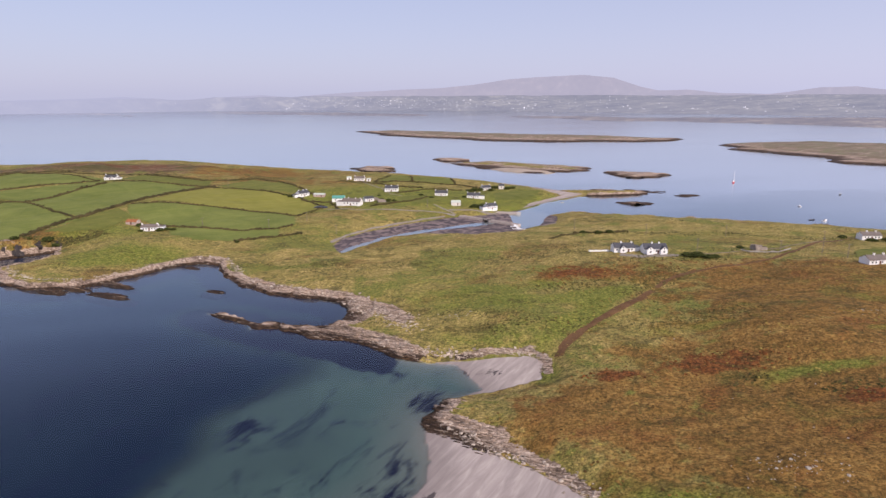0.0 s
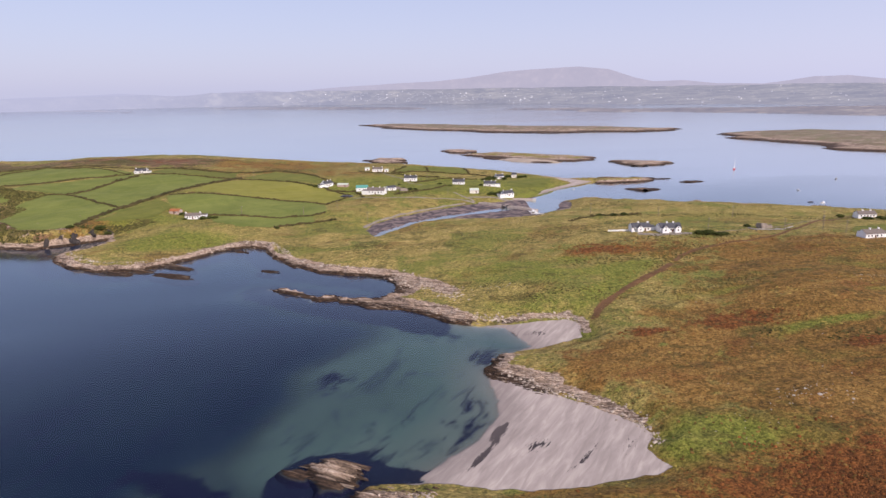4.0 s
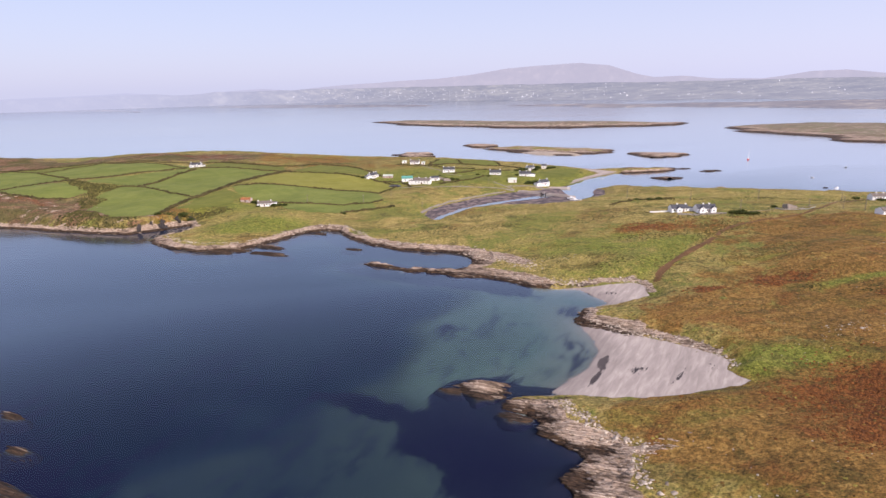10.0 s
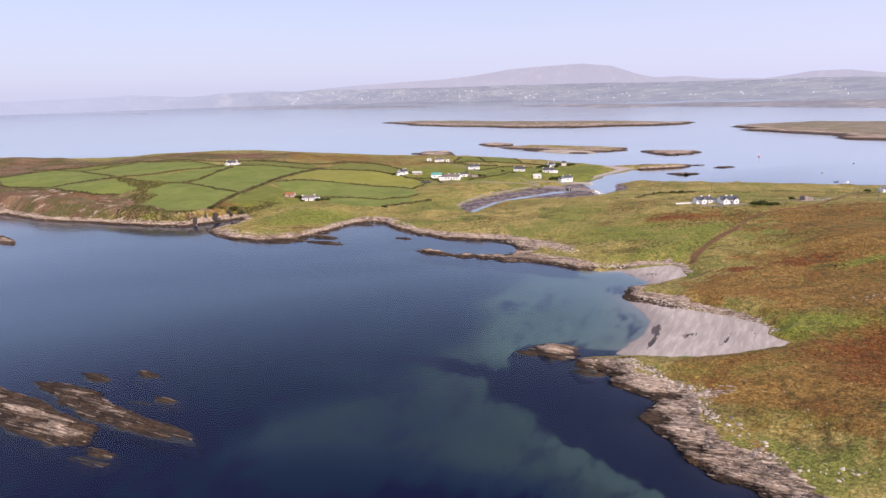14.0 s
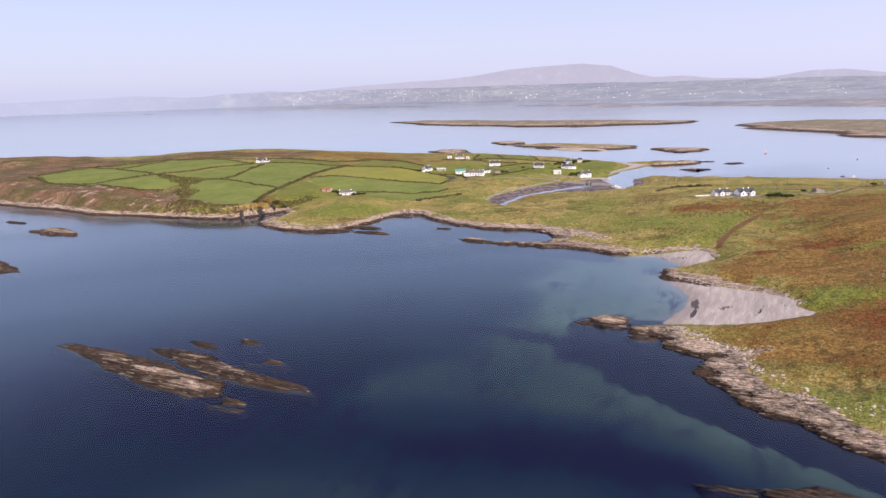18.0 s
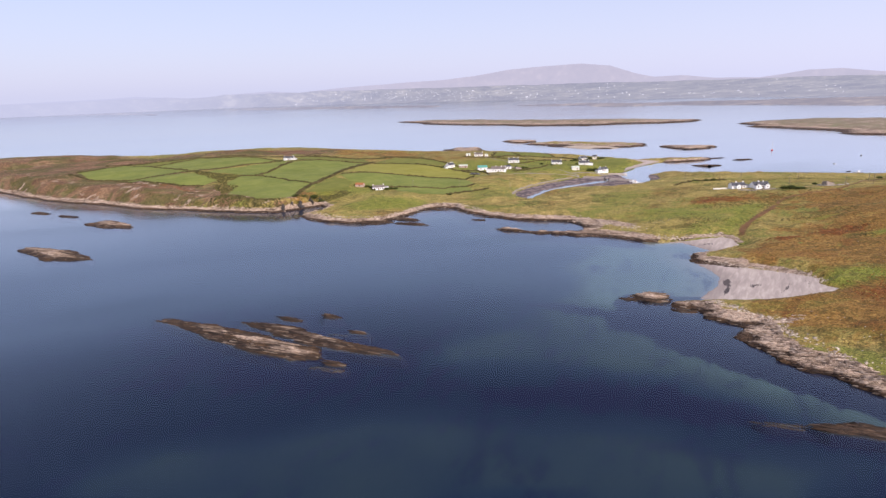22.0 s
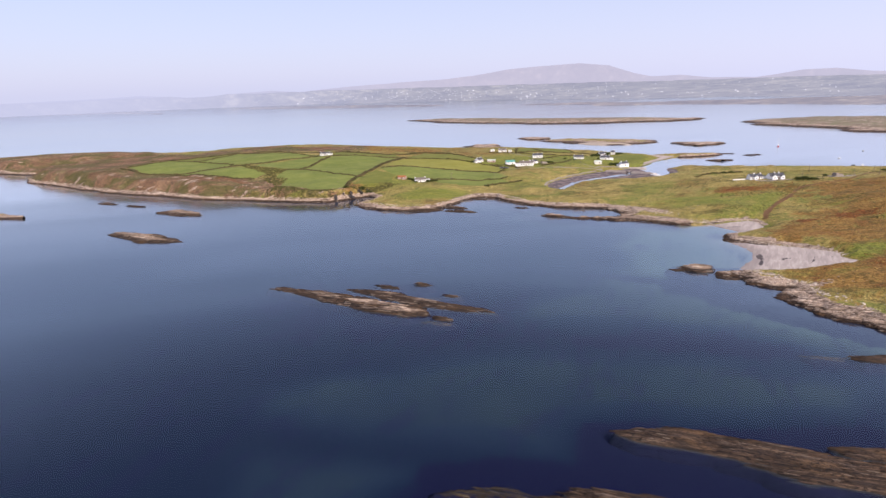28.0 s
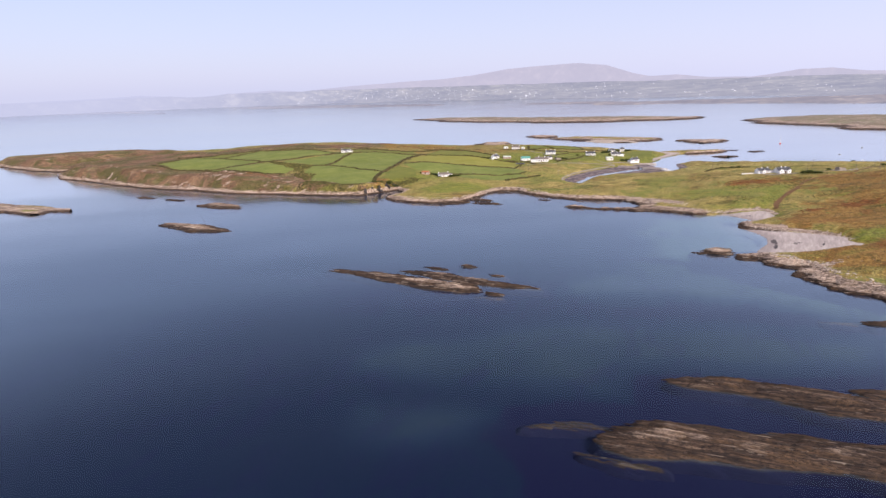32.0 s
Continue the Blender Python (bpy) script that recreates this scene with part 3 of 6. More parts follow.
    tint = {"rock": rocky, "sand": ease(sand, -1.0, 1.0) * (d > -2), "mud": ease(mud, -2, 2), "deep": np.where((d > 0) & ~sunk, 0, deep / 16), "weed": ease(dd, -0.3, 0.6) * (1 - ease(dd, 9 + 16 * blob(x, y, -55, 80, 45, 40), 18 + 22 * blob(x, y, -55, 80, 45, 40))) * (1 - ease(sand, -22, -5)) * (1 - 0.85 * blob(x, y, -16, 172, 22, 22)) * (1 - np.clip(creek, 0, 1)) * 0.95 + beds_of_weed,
            "wrack": np.clip(1.5 * blob(x, y, -5.5, 129.5, 6.5, 1.9, 65) + 1.2 * blob(x, y, -12, 116, 8, 1.3, 56) + 0.75 * blob(x, y, 5, 121, 5.5, 3.4, 30) + 0.7 * blob(x, y, 17, 114, 10, 1.8, 48) + 0.5 * blob(x, y, 30, 118, 3, 9, -20)
                              + 1.2 * blob(x, y, 7.5, 201, 1.6, 7) + 0.6 * blob(x, y, 18, 203, 9, 4), 0, 1.2)}
    return h, d, tint


def cover(x, y, d):
    """Which plants: heather moor, rusty bracken, lush grass."""
    moor = 0.95 * blob(x, y, 120, 130, 90, 95) + 0.8 * blob(x, y, 200, 250, 90, 60) + 0.9 * blob(x, y, 30, 70, 50, 40) + 0.5 * blob(x, y, 40, 165, 25, 18)
    moor = moor + 0.6 * blob(x, y, 74, 302, 34, 20) + 0.35 * blob(x, y, 150, 290, 60, 30) + 1.3 * blob(x, y, -520, 490, 210, 55, -28) + 0.9 * blob(x, y, -340, 400, 70, 16, -15) + 0.8 * blob(x, y, -620, 620, 120, 80) + 1.1 * blob(x, y, -430, 730, 330, 75) + 1.0 * blob(x, y, -760, 720, 160, 110) + 0.6 * blob(x, y, -270, 402, 45, 14) + 0.5 * blob(x, y, -150, 620, 160, 40)
    rust = 1.3 * blob(x, y, 92, 82, 52, 25, -10) + 0.6 * blob(x, y, 50, 60, 22, 10, -20) + 0.9 * blob(x, y, 58, 188, 12, 6) + 1.35 * blob(x, y, 97, 193, 19, 8) + 0.8 * blob(x, y, 128, 160, 14, 8) + 0.85 * blob(x, y, 74, 302, 30, 17) + 0.5 * blob(x, y, 135, 300, 40, 10, 15) + 0.75 * blob(x, y, -420, 740, 280, 55) + 0.6 * blob(x, y, -440, 445, 120, 18, -25) + 0.5 * blob(x, y, -700, 640, 90, 50) + 0.7 * blob(x, y, 125, 55, 50, 25)
    lush = 1.3 * blob(x, y, 50, 117, 17, 10, 10) + 0.45 * blob(x, y, 70, 113, 13, 6, -15) + 0.6 * blob(x, y, 20, 230, 60, 14, 8) + 0.9 * blob(x, y, 38, 201, 7, 16) + 0.75 * blob(x, y, 70, 268, 34, 9, 10) + 0.5 * blob(x, y, -195, 352, 40, 22) + 0.5 * blob(x, y, -20, 560, 120, 60) + 0.55 * blob(x, y, 180, 390, 90, 40) + 0.45 * blob(x, y, 0, 300, 80, 30) + 0.5 * blob(x, y, 130, 180, 30, 5, 8)
    lush = lush + 0.8 * blob(x, y, -240, 405, 40, 28) + 0.8 * blob(x, y, -200, 352, 45, 20, 10) + 0.6 * blob(x, y, -130, 425, 90, 40) + 0.75 * blob(x, y, -60, 560, 130, 70) + 0.6 * blob(x, y, 90, 560, 60, 60) + 0.9 * blob(x, y, 66, 250, 30, 9, 48) + 0.7 * blob(x, y, 114, 181, 18, 5) + 0.5 * blob(x, y, 150, 240, 70, 9, 6) + 0.5 * blob(x, y, 95, 222, 45, 6, 5) + 0.5 * blob(x, y, 180, 205, 60, 6, -4) + 0.7 * blob(x, y, 10, 262, 40, 14, 5) + 0.5 * blob(x, y, 40, 285, 60, 8, 4)
    return {"moor": np.clip(moor, 0, 1), "rust": np.clip(rust, 0, 1), "lush": np.clip(lush, 0, 1), "heath": ease(-x, 262, 305)}


def steps(*stretches):
    """Grid lines: (from, to, spacing) stretches end to end."""
    out = [np.arange(a, b, s) for a, b, s in stretches]
    return np.concatenate(out + [[stretches[-1][1]]])


def sheet(name, xs, ys, z, material, tints=None, keep=None, data_only=False):
    """A grid mesh with heights z (len(ys) by len(xs)) and float attributes."""
    nx, ny = len(xs), len(ys)
    X, Y = np.meshgrid(xs, ys)
    co = np.stack([X, Y, z], -1).reshape(-1, 3)
    i = (np.arange(ny - 1)[:, None] * nx + np.arange(nx - 1)[None, :]).ravel()
    quads = np.stack([i, i + 1, i + nx + 1, i + nx], 1)
    if keep is not None:
        k = keep.ravel()
        quads = quads[k[quads].any(1)]
        used = np.unique(quads)
        remap = np.full(len(co), -1)
        remap[used] = np.arange(len(used))
        co, quads = co[used], remap[quads]
        tints = {n: v.ravel()[used] for n, v in (tints or {}).items()}
    me = bpy.data.meshes.new(name)
    me.vertices.add(len(co))
    me.vertices.foreach_set("co", co.astype(np.float32).ravel())
    me.loops.add(len(quads) * 4)
    me.loops.foreach_set("vertex_index", quads.astype(np.int32).ravel())
    me.polygons.add(len(quads))
    me.polygons.foreach_set("loop_start", np.arange(0, len(quads) * 4, 4, dtype=np.int32))
    me.update(calc_edges=True)
    me.polygons.foreach_set("use_smooth", np.ones(len(quads), bool))
    for n, v in (tints or {}).items():
        me.attributes.new(n, "FLOAT", "POINT").data.foreach_set("value", np.asarray(v, np.float32).ravel())
    me.materials.append(material)
    return me if data_only else new(name, me)


xs = np.concatenate([-np.geomspace(5200, 980, 12), steps((-940, -320, 3.2), (-320, -80, 1.6), (-80, 180, 1.0), (180, 350, 1.6), (350, 850, 8)), np.geomspace(900, 5200, 12)])
ys = np.concatenate([-np.geomspace(2500, 190, 8), steps((-170, -20, 1.8), (-20, 330, 1.0), (330, 560, 1.4), (560, 1050, 3.0)), np.geomspace(1080, 5200, 14)])
X, Y = np.meshgrid(xs, ys)
Z, D, KINDS = land(X, Y)
KINDS.update(cover(X, Y, D))
far_out = (np.abs(X) > 960) | (Y > 1060) | (Y < -180)
Z = np.where(far_out & (D < 0), -3.4, Z)
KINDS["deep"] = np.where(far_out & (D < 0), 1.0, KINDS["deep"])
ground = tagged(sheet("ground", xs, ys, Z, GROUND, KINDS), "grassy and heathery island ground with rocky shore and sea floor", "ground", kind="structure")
water = tagged(sheet("water", np.array([-5200, -1500, 0, 1500, 5200.0]), np.array([-2500, -500, 500, 1800, 5200.0]), np.zeros((5, 5)), WATER),
               "calm blue sea, clear and green over sand", "sea", kind="structure")
water.visible_shadow = False


def level(x, y):
    """Height of the ground at one place, from the grid."""
    i, j = int(np.clip(np.searchsorted(xs, x) - 1, 0, len(xs) - 2)), int(np.clip(np.searchsorted(ys, y) - 1, 0, len(ys) - 2))
    u, v = (x - xs[i]) / (xs[i + 1] - xs[i]), (y - ys[j]) / (ys[j + 1] - ys[j])
    return float((Z[j, i] * (1 - u) + Z[j, i + 1] * u) * (1 - v) + (Z[j + 1, i] * (1 - u) + Z[j + 1, i + 1] * u) * v)


def levels(x, y):
    """Heights of the ground at many places."""
    i, j = np.clip(np.searchsorted(xs, x) - 1, 0, len(xs) - 2), np.clip(np.searchsorted(ys, y) - 1, 0, len(ys) - 2)
    u, v = (x - xs[i]) / (xs[i + 1] - xs[i]), (y - ys[j]) / (ys[j + 1] - ys[j])
    return (Z[j, i] * (1 - u) + Z[j, i + 1] * u) * (1 - v) + (Z[j + 1, i] * (1 - u) + Z[j + 1, i + 1] * u) * v


def kind_at(name, x, y):
    i, j = np.clip(np.searchsorted(xs, x), 0, len(xs) - 1), np.clip(np.searchsorted(ys, y), 0, len(ys) - 1)
    return KINDS[name][j, i]


SLABS = []     # places on the skerries where loose beds stand up


def rock_island(name, outline, top, spacing, label, material=None, seed=0, margin=3.4, slope=0.35, beds_h=0.95, category="rock", sink=0.0):
    """An islet of bedded rock from its waterline."""
    p = np.array(outline, float)
    x0, y0, x1, y1 = p[:, 0].min() - margin, p[:, 1].min() - margin, p[:, 0].max() + margin, p[:, 1].max() + margin
    gx, gy = np.arange(x0, x1, spacing), np.arange(y0, y1, spacing)
    gX, gY = np.meshgrid(gx, gy)
    k = spacing * 2.2
    d = signed(gX + k * rough_map(gX, gY, 7 * k, 3, seed + 1), gY + k * rough_map(gX, gY, 7 * k, 3, seed + 2), outline)
    c, s = math.cos(STRIKE), math.sin(STRIKE)
    u, v = gX * c + gY * s, -gX * s + gY * c
    beds = rough_map(u * 0.10, v, 3.6 * spacing, 3, seed + 3, 0.65)
    rows = rough_map(u * 0.07, v * 0.55, 3.6 * spacing, 3, seed + 6, 0.6)
    d = d + 2.2 * spacing * beds + (3.0 if spacing < 0.9 else 11.0 if spacing < 3 else 6.0) * spacing * rows
    rise = np.maximum(d, 0) * slope
    body = top * (1 - np.exp(-rise / top))
    z = np.where(d > 0, body + (beds * beds_h + 0.7 * beds_h * rows + 0.5 * beds_h * rough_map(gX, gY, 6 * spacing, 3, seed + 4)) * ease(d, 0, 4 * spacing) + 0.15, np.maximum(0.12 + d * (0.55 if spacing < 0.9 else 1.2) - 0.28 * d * d, -4.6) + 0.35 * beds * (d > -3))
    z = z - sink
    me = sheet(name, gx, gy, z, material or ROCK, keep=d > -margin * 0.9, data_only=True)
    ob = tagged(new(name, me), label, category)
    SLABS.append((gX[d > 0.8 * spacing], gY[d > 0.8 * spacing], z[d > 0.8 * spacing], spacing, ob))
    return ob
# ---------------------------------------------------------------- islets, far islands, the mainland
SKERRY = "low bedded brown and grey rock skerry in the sea"
rock_island("skerry", [(-288, 106), (-274, 98), (-254, 81), (-235, 68), (-215, 57), (-205, 58), (-206, 65), (-216, 73), (-236, 86), (-260, 98), (-281, 107)], 2.6, 0.42, "long rock skerry, bedded, with a pale lichened crest", seed=1)
rock_island("skerry", [(-246, 100), (-230, 87), (-212, 73), (-192, 64), (-171, 56), (-175, 62), (-189, 69), (-208, 81), (-222, 92), (-241, 99)], 1.9, 0.42, "narrow rock skerry with brown weed and pale humps", seed=2)
for k, (cx, cy, rx, ry) in enumerate([(-207, 300, 9, 3), (-196, 305, 7, 3), (-176, 311, 9, 3), (-172, 294, 13, 3.5), (-150, 345, 5, 2), (-120, 300, 5, 2), (-480, 372, 10, 3), (-225, 102, 6, 2.6), (-205, 102, 3.6, 1.4), (-191, 83, 4, 1.6), (-196, 52, 3, 1.3), (-514, 390, 10, 4), (-62, 112, 3.5, 2), (-43, 93, 5, 2.2)]):
    ring_k = [(cx + rx * math.cos(a) * (1 + 0.2 * math.sin(3 * a + k)), cy + ry * math.sin(a) - 0.35 * rx * math.cos(a)) for a in np.linspace(0, 2 * math.pi, 14)[:-1]]
    rock_island("rock", ring_k, 0.6, 0.4, "small dark weed-covered rock awash in the sea", seed=20 + k)
rock_island("islet", [(-59, 112), (-54, 103.5), (-49, 104), (-46, 108), (-46, 114), (-51, 117), (-56, 116)], 2.6, 0.4, "rounded brown rock islet beside the headland", seed=5, slope=0.8)
rock_island("skerry", [(-446, 252), (-425, 234), (-409, 223), (-378, 221), (-392, 236), (-408, 247), (-439, 259)], 3.0, 0.8, "dark rock skerry with a pale top", seed=6)
rock_island("skerry", [(-444, 334), (-419, 318), (-401, 319), (-412, 332), (-426, 342)], 3.2, 0.8, "low dark rock skerry near the cliffs", seed=7)
rock_island("skerry", [(-720, 360), (-631, 341), (-589, 323), (-563, 333), (-614, 365), (-656, 379), (-720, 395)], 3.6, 1.2, "rock skerry with a cap of green turf", HOLM, seed=8)
rock_island("reef", [(-147, -46), (-139, -53), (-126, -58), (-115, -66), (-105, -73), (-92, -77), (-70, -86), (-50, -84), (-60, -70), (-84, -66), (-94, -62), (-103, -56), (-116, -50), (-127, -45), (-138, -44)], 2.2, 0.45, "long brown bedded rock reef just above the tide", REEF, seed=9)
rock_island("reef", [(-89, -60), (-80, -59), (-66, -62), (-66, -67), (-80, -66), (-86, -64)], 1.0, 0.45, "small brown rock reef", REEF, seed=10)
rock_island("reef", [(-184, -80), (-176, -89), (-163, -90), (-149, -94), (-135, -98), (-121, -101), (-108, -108), (-85, -112), (-70, -100), (-90, -88), (-104, -90), (-115, -87), (-125, -82), (-137, -79), (-148, -74), (-161, -71), (-173, -74)], 2.4, 0.45, "broad brown bedded rock reef with weed", REEF, seed=11)
rock_island("reef", [(-44, -3), (-36, -3), (-30, -2.5), (-24, -5), (-10, -13), (10, -23), (10, -29), (-12, -22), (-27, -13), (-33, -10), (-42, -7)], 1.2, 0.4, "narrow golden-brown rock reef, half awash", REEF, seed=12, beds_h=0.6)
SUNKEN = "pale rock ledge just under the water"
for k, line in enumerate(([(-58, 2), (-47, 0), (-40, -3), (-41, -7), (-49, -3), (-57, 0)], [(-204, -68), (-194, -67), (-183, -67), (-177, -72), (-186, -72), (-196, -70)],
                          [(-188, -85), (-179, -92), (-168, -94), (-172, -91), (-181, -87)], [(-204, 54), (-192, 49), (-198, 48), (-205, 51)], [(-204, 87), (-186, 81), (-190, 79), (-202, 83)])):
    rock_island("ledge", line, 0.4, 0.4, SUNKEN, REEF, seed=60 + k, beds_h=0.5, margin=3.4, sink=1.62)

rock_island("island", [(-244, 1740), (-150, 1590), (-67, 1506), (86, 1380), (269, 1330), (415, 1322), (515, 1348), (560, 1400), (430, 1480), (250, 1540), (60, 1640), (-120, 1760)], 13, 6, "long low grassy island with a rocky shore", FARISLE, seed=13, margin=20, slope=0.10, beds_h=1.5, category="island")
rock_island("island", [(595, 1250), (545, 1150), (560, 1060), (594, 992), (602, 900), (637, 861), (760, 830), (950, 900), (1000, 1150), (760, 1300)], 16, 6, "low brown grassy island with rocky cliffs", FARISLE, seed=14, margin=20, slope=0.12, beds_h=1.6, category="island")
rock_island("islet", [(15, 905), (50, 850), (90, 818), (132, 792), (172, 797), (207, 838), (180, 870), (134, 905), (70, 925)], 6, 2, "small island with green turf, sand and rock", HOLM, seed=15, slope=0.14, category="island")
rock_island("skerry", [(-20, 965), (10, 930), (40, 945), (15, 975)], 3, 2, SKERRY, seed=16)
rock_island("skerry", [(-130, 847), (-93, 805), (-65, 813), (-75, 845), (-105, 862)], 3.5, 2, SKERRY, seed=17)
rock_island("islet", [(217, 790), (235, 742), (270, 747), (290, 769), (262, 785), (240, 800)], 2.2, 1.5, "rocky islet with a patch of pale sand", seed=18)
rock_island("skerry", [(165, 566), (185, 556), (203, 558), (200, 568), (180, 574)], 1.4, 1, SKERRY, seed=19)
rock_island("skerry", [(233, 603), (249, 597), (262, 606), (246, 611)], 1.0, 1, SKERRY, seed=30)
rock_island("skerry", [(150, 634), (190, 632), (230, 620), (235, 628), (200, 645), (165, 645)], 1.8, 1, SKERRY, seed=31)

SANDY = plain("island_sand", (0.36, 0.30, 0.235), 0.95, 0.2, 0.05)
for outline_k in ([(70, 834), (100, 806), (138, 790), (158, 796), (118, 818), (88, 842)], [(236, 752), (258, 744), (270, 762), (256, 782), (243, 776)]):
    rock_island("beach", outline_k, 2.6, 1.5, "small beach of pale sand on an islet", SANDY, seed=35, slope=0.4, beds_h=0.1, margin=3)["category"] = "beach"
# haze is put into these materials as glow, strongest on the mountain
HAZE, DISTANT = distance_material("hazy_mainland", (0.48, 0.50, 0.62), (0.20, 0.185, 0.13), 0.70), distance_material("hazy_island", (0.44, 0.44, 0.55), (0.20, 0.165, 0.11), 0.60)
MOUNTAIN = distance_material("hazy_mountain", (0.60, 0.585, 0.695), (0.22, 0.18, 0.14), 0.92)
rock_island("peninsula", [(626, 2443), (895, 2318), (1185, 2072), (1367, 1890), (1800, 1700), (2300, 2000), (1900, 2500), (1200, 2600), (800, 2650), (500, 2700)], 26, 16, "low brown peninsula with painted sea haze", DISTANT, seed=40, margin=40, slope=0.09, beds_h=2.0, category="island")
rock_island("peninsula", [(224, 2935), (450, 2750), (647, 2618), (900, 2700), (600, 2950)], 10, 16, "low spit of land with painted sea haze", DISTANT, seed=41, margin=40, slope=0.08, beds_h=2, category="island")
rock_island("island", [(-1480, 3720), (-870, 3360), (-400, 3180), (-70, 3080), (-60, 3200), (-700, 3560), (-1300, 3800)], 14, 18, "long low island with painted sea haze", DISTANT, seed=42, margin=40, slope=0.10, beds_h=2.0, category="island")
rock_island("island", [(-2350, 3560), (-1950, 3440), (-1620, 3200), (-1700, 3340), (-2200, 3640)], 9, 18, "very low island with painted sea haze", DISTANT, seed=43, margin=40, slope=0.09, beds_h=2, category="island")


def skyline(bearing):
    """Skyline heights, set at 4.5 km to fit the camera's view, by bearing in degrees to the right of north."""
    b = [-60, -36, -32, -27.3, -23, -19.7, -16.3, -13.8, -10.7, -7.6, -4.5, -0.7, 2.5, 4.6, 6.2, 9.3, 12.8, 15.4, 17.8, 19.3, 21.7, 24.4, 27.9, 29.5, 31.5, 33.8, 36.3, 42, 60]
    z = [60, 74, 80, 95, 73, 92, 105, 88, 110, 128, 138, 151, 170, 193, 214, 231, 242, 221, 157, 131, 134, 109, 102, 119, 143, 147, 120, 110, 90]
    return np.interp(bearing, b, z)


def far_land(name, ranges, height, material, label):
    """Land of the far shore on a fan of bearings and ranges from the island."""
    RR, BB = np.meshgrid(ranges, bearings, indexing="ij")
    x, y = RR * np.sin(BB), RR * np.cos(BB)
    z = height(RR, np.degrees(BB), x, y)
    me = sheet(name, np.arange(len(bearings), dtype=float), np.arange(len(ranges), dtype=float), z, material, data_only=True)
    me.vertices.foreach_set("co", np.stack([x, y, z], -1).astype(np.float32).ravel())
    me.update()
    tagged(new(name, me), label, "mainland", kind="structure")
    return x, y, z


def shore_at(b):
    """Range of the far shoreline by bearing."""
    return np.interp(b, [-60, -20, -5, 6, 18, 30, 60], [4430, 4420, 4250, 4000, 3600, 3450, 3400])


def lowland(r, b, x, y):
    crest = np.minimum(skyline(b), np.interp(b, [-34, -24, -10, 20], [74, 86, 97, 97]))
    start = shore_at(b) + 60 * rough_map(x / 3, y / 3, 160, 3, 50)
    climb = np.clip((r - start) / (4520 - start), -0.05, 1)
    return crest * np.sign(climb) * np.abs(climb) ** 1.15 + ease(climb, 0.03, 0.3) * 7 * rough_map(x, y, 170, 4, 51) - np.maximum(r - 4520, 0) * 1.5


def hills(r, b, x, y):
    t = np.clip((r - 4530) / 80, 0, 1)
    return 40 + (skyline(b) - 40) * ease(t, -0.2, 1) + 5 * t * rough_map(x, y, 300, 4, 52) - np.maximum(r - 4610, 0) * 1.5


bearings = np.radians(np.arange(-60, 60, 0.2))
ranges = np.concatenate([np.linspace(3300, 4520, 90), [4535, 4550]])
MX, MY, MZ = far_land("mainland", ranges, lowland, HAZE, "far low shore with fields and houses, haze painted in")
far_land("mountain", np.concatenate([np.linspace(4530, 4610, 12), [4630]]), hills, MOUNTAIN, "broad rounded mountain and hills, paled by painted haze")
# ---------------------------------------------------------------- building helpers
def part(name, bm, material, parent=None, label=""):
    """Links a bmesh as one mesh object under a thing or a part."""
    me = bpy.data.meshes.new(name)
    bm.to_mesh(me)
    bm.free()
    me.materials.append(material)
    ob = new(name, me)
    ob.parent = parent
    if label:
        ob["label"] = label
    return ob


def thing(name, m, label, category, group=""):
    ob = new(name)
    ob.matrix_world = m
    return tagged(ob, label, category, group)


def box(bm, x0, y0, z0, x1, y1, z1, top=1.0):
    """A box; top < 1 draws its upper face in."""
    cx, cy = (x0 + x1) / 2, (y0 + y1) / 2
    v = [bm.verts.new((cx + (x - cx) * k, cy + (y - cy) * k, z)) for z, k in ((z0, 1), (z1, top)) for x, y in ((x0, y0), (x1, y0), (x1, y1), (x0, y1))]
    for f in ((3, 2, 1, 0), (4, 5, 6, 7), (0, 1, 5, 4), (1, 2, 6, 5), (2, 3, 7, 6), (3, 0, 4, 7)):
        bm.faces.new([v[i] for i in f])
    return v


def prism(bm, outline, m0, m1):
    """A closed bar between two matrices' copies of a flat outline (x, z)."""
    a = [bm.verts.new(m0 @ Vector((x, 0, z))) for x, z in outline]
    b = [bm.verts.new(m1 @ Vector((x, 0, z))) for x, z in outline]
    n = len(outline)
    bm.faces.new(a), bm.faces.new(b[::-1])
    for i in range(n):
        bm.faces.new((a[i], b[i], b[(i + 1) % n], a[(i + 1) % n]))


def tube(bm, p, q, r0, r1, n=8):
    p, q = Vector(p), Vector(q)
    turn = (q - p).to_track_quat("Z", "Y").to_matrix()
    rings = [[bm.verts.new(c + turn @ Vector((r * math.cos(2 * math.pi * i / n), r * math.sin(2 * math.pi * i / n), 0))) for i in range(n)] for c, r in ((p, r0), (q, r1))]
    for i in range(n):
        bm.faces.new((rings[0][i], rings[0][(i + 1) % n], rings[1][(i + 1) % n], rings[1][i]))
    bm.faces.new(rings[0][::-1]), bm.faces.new(rings[1])


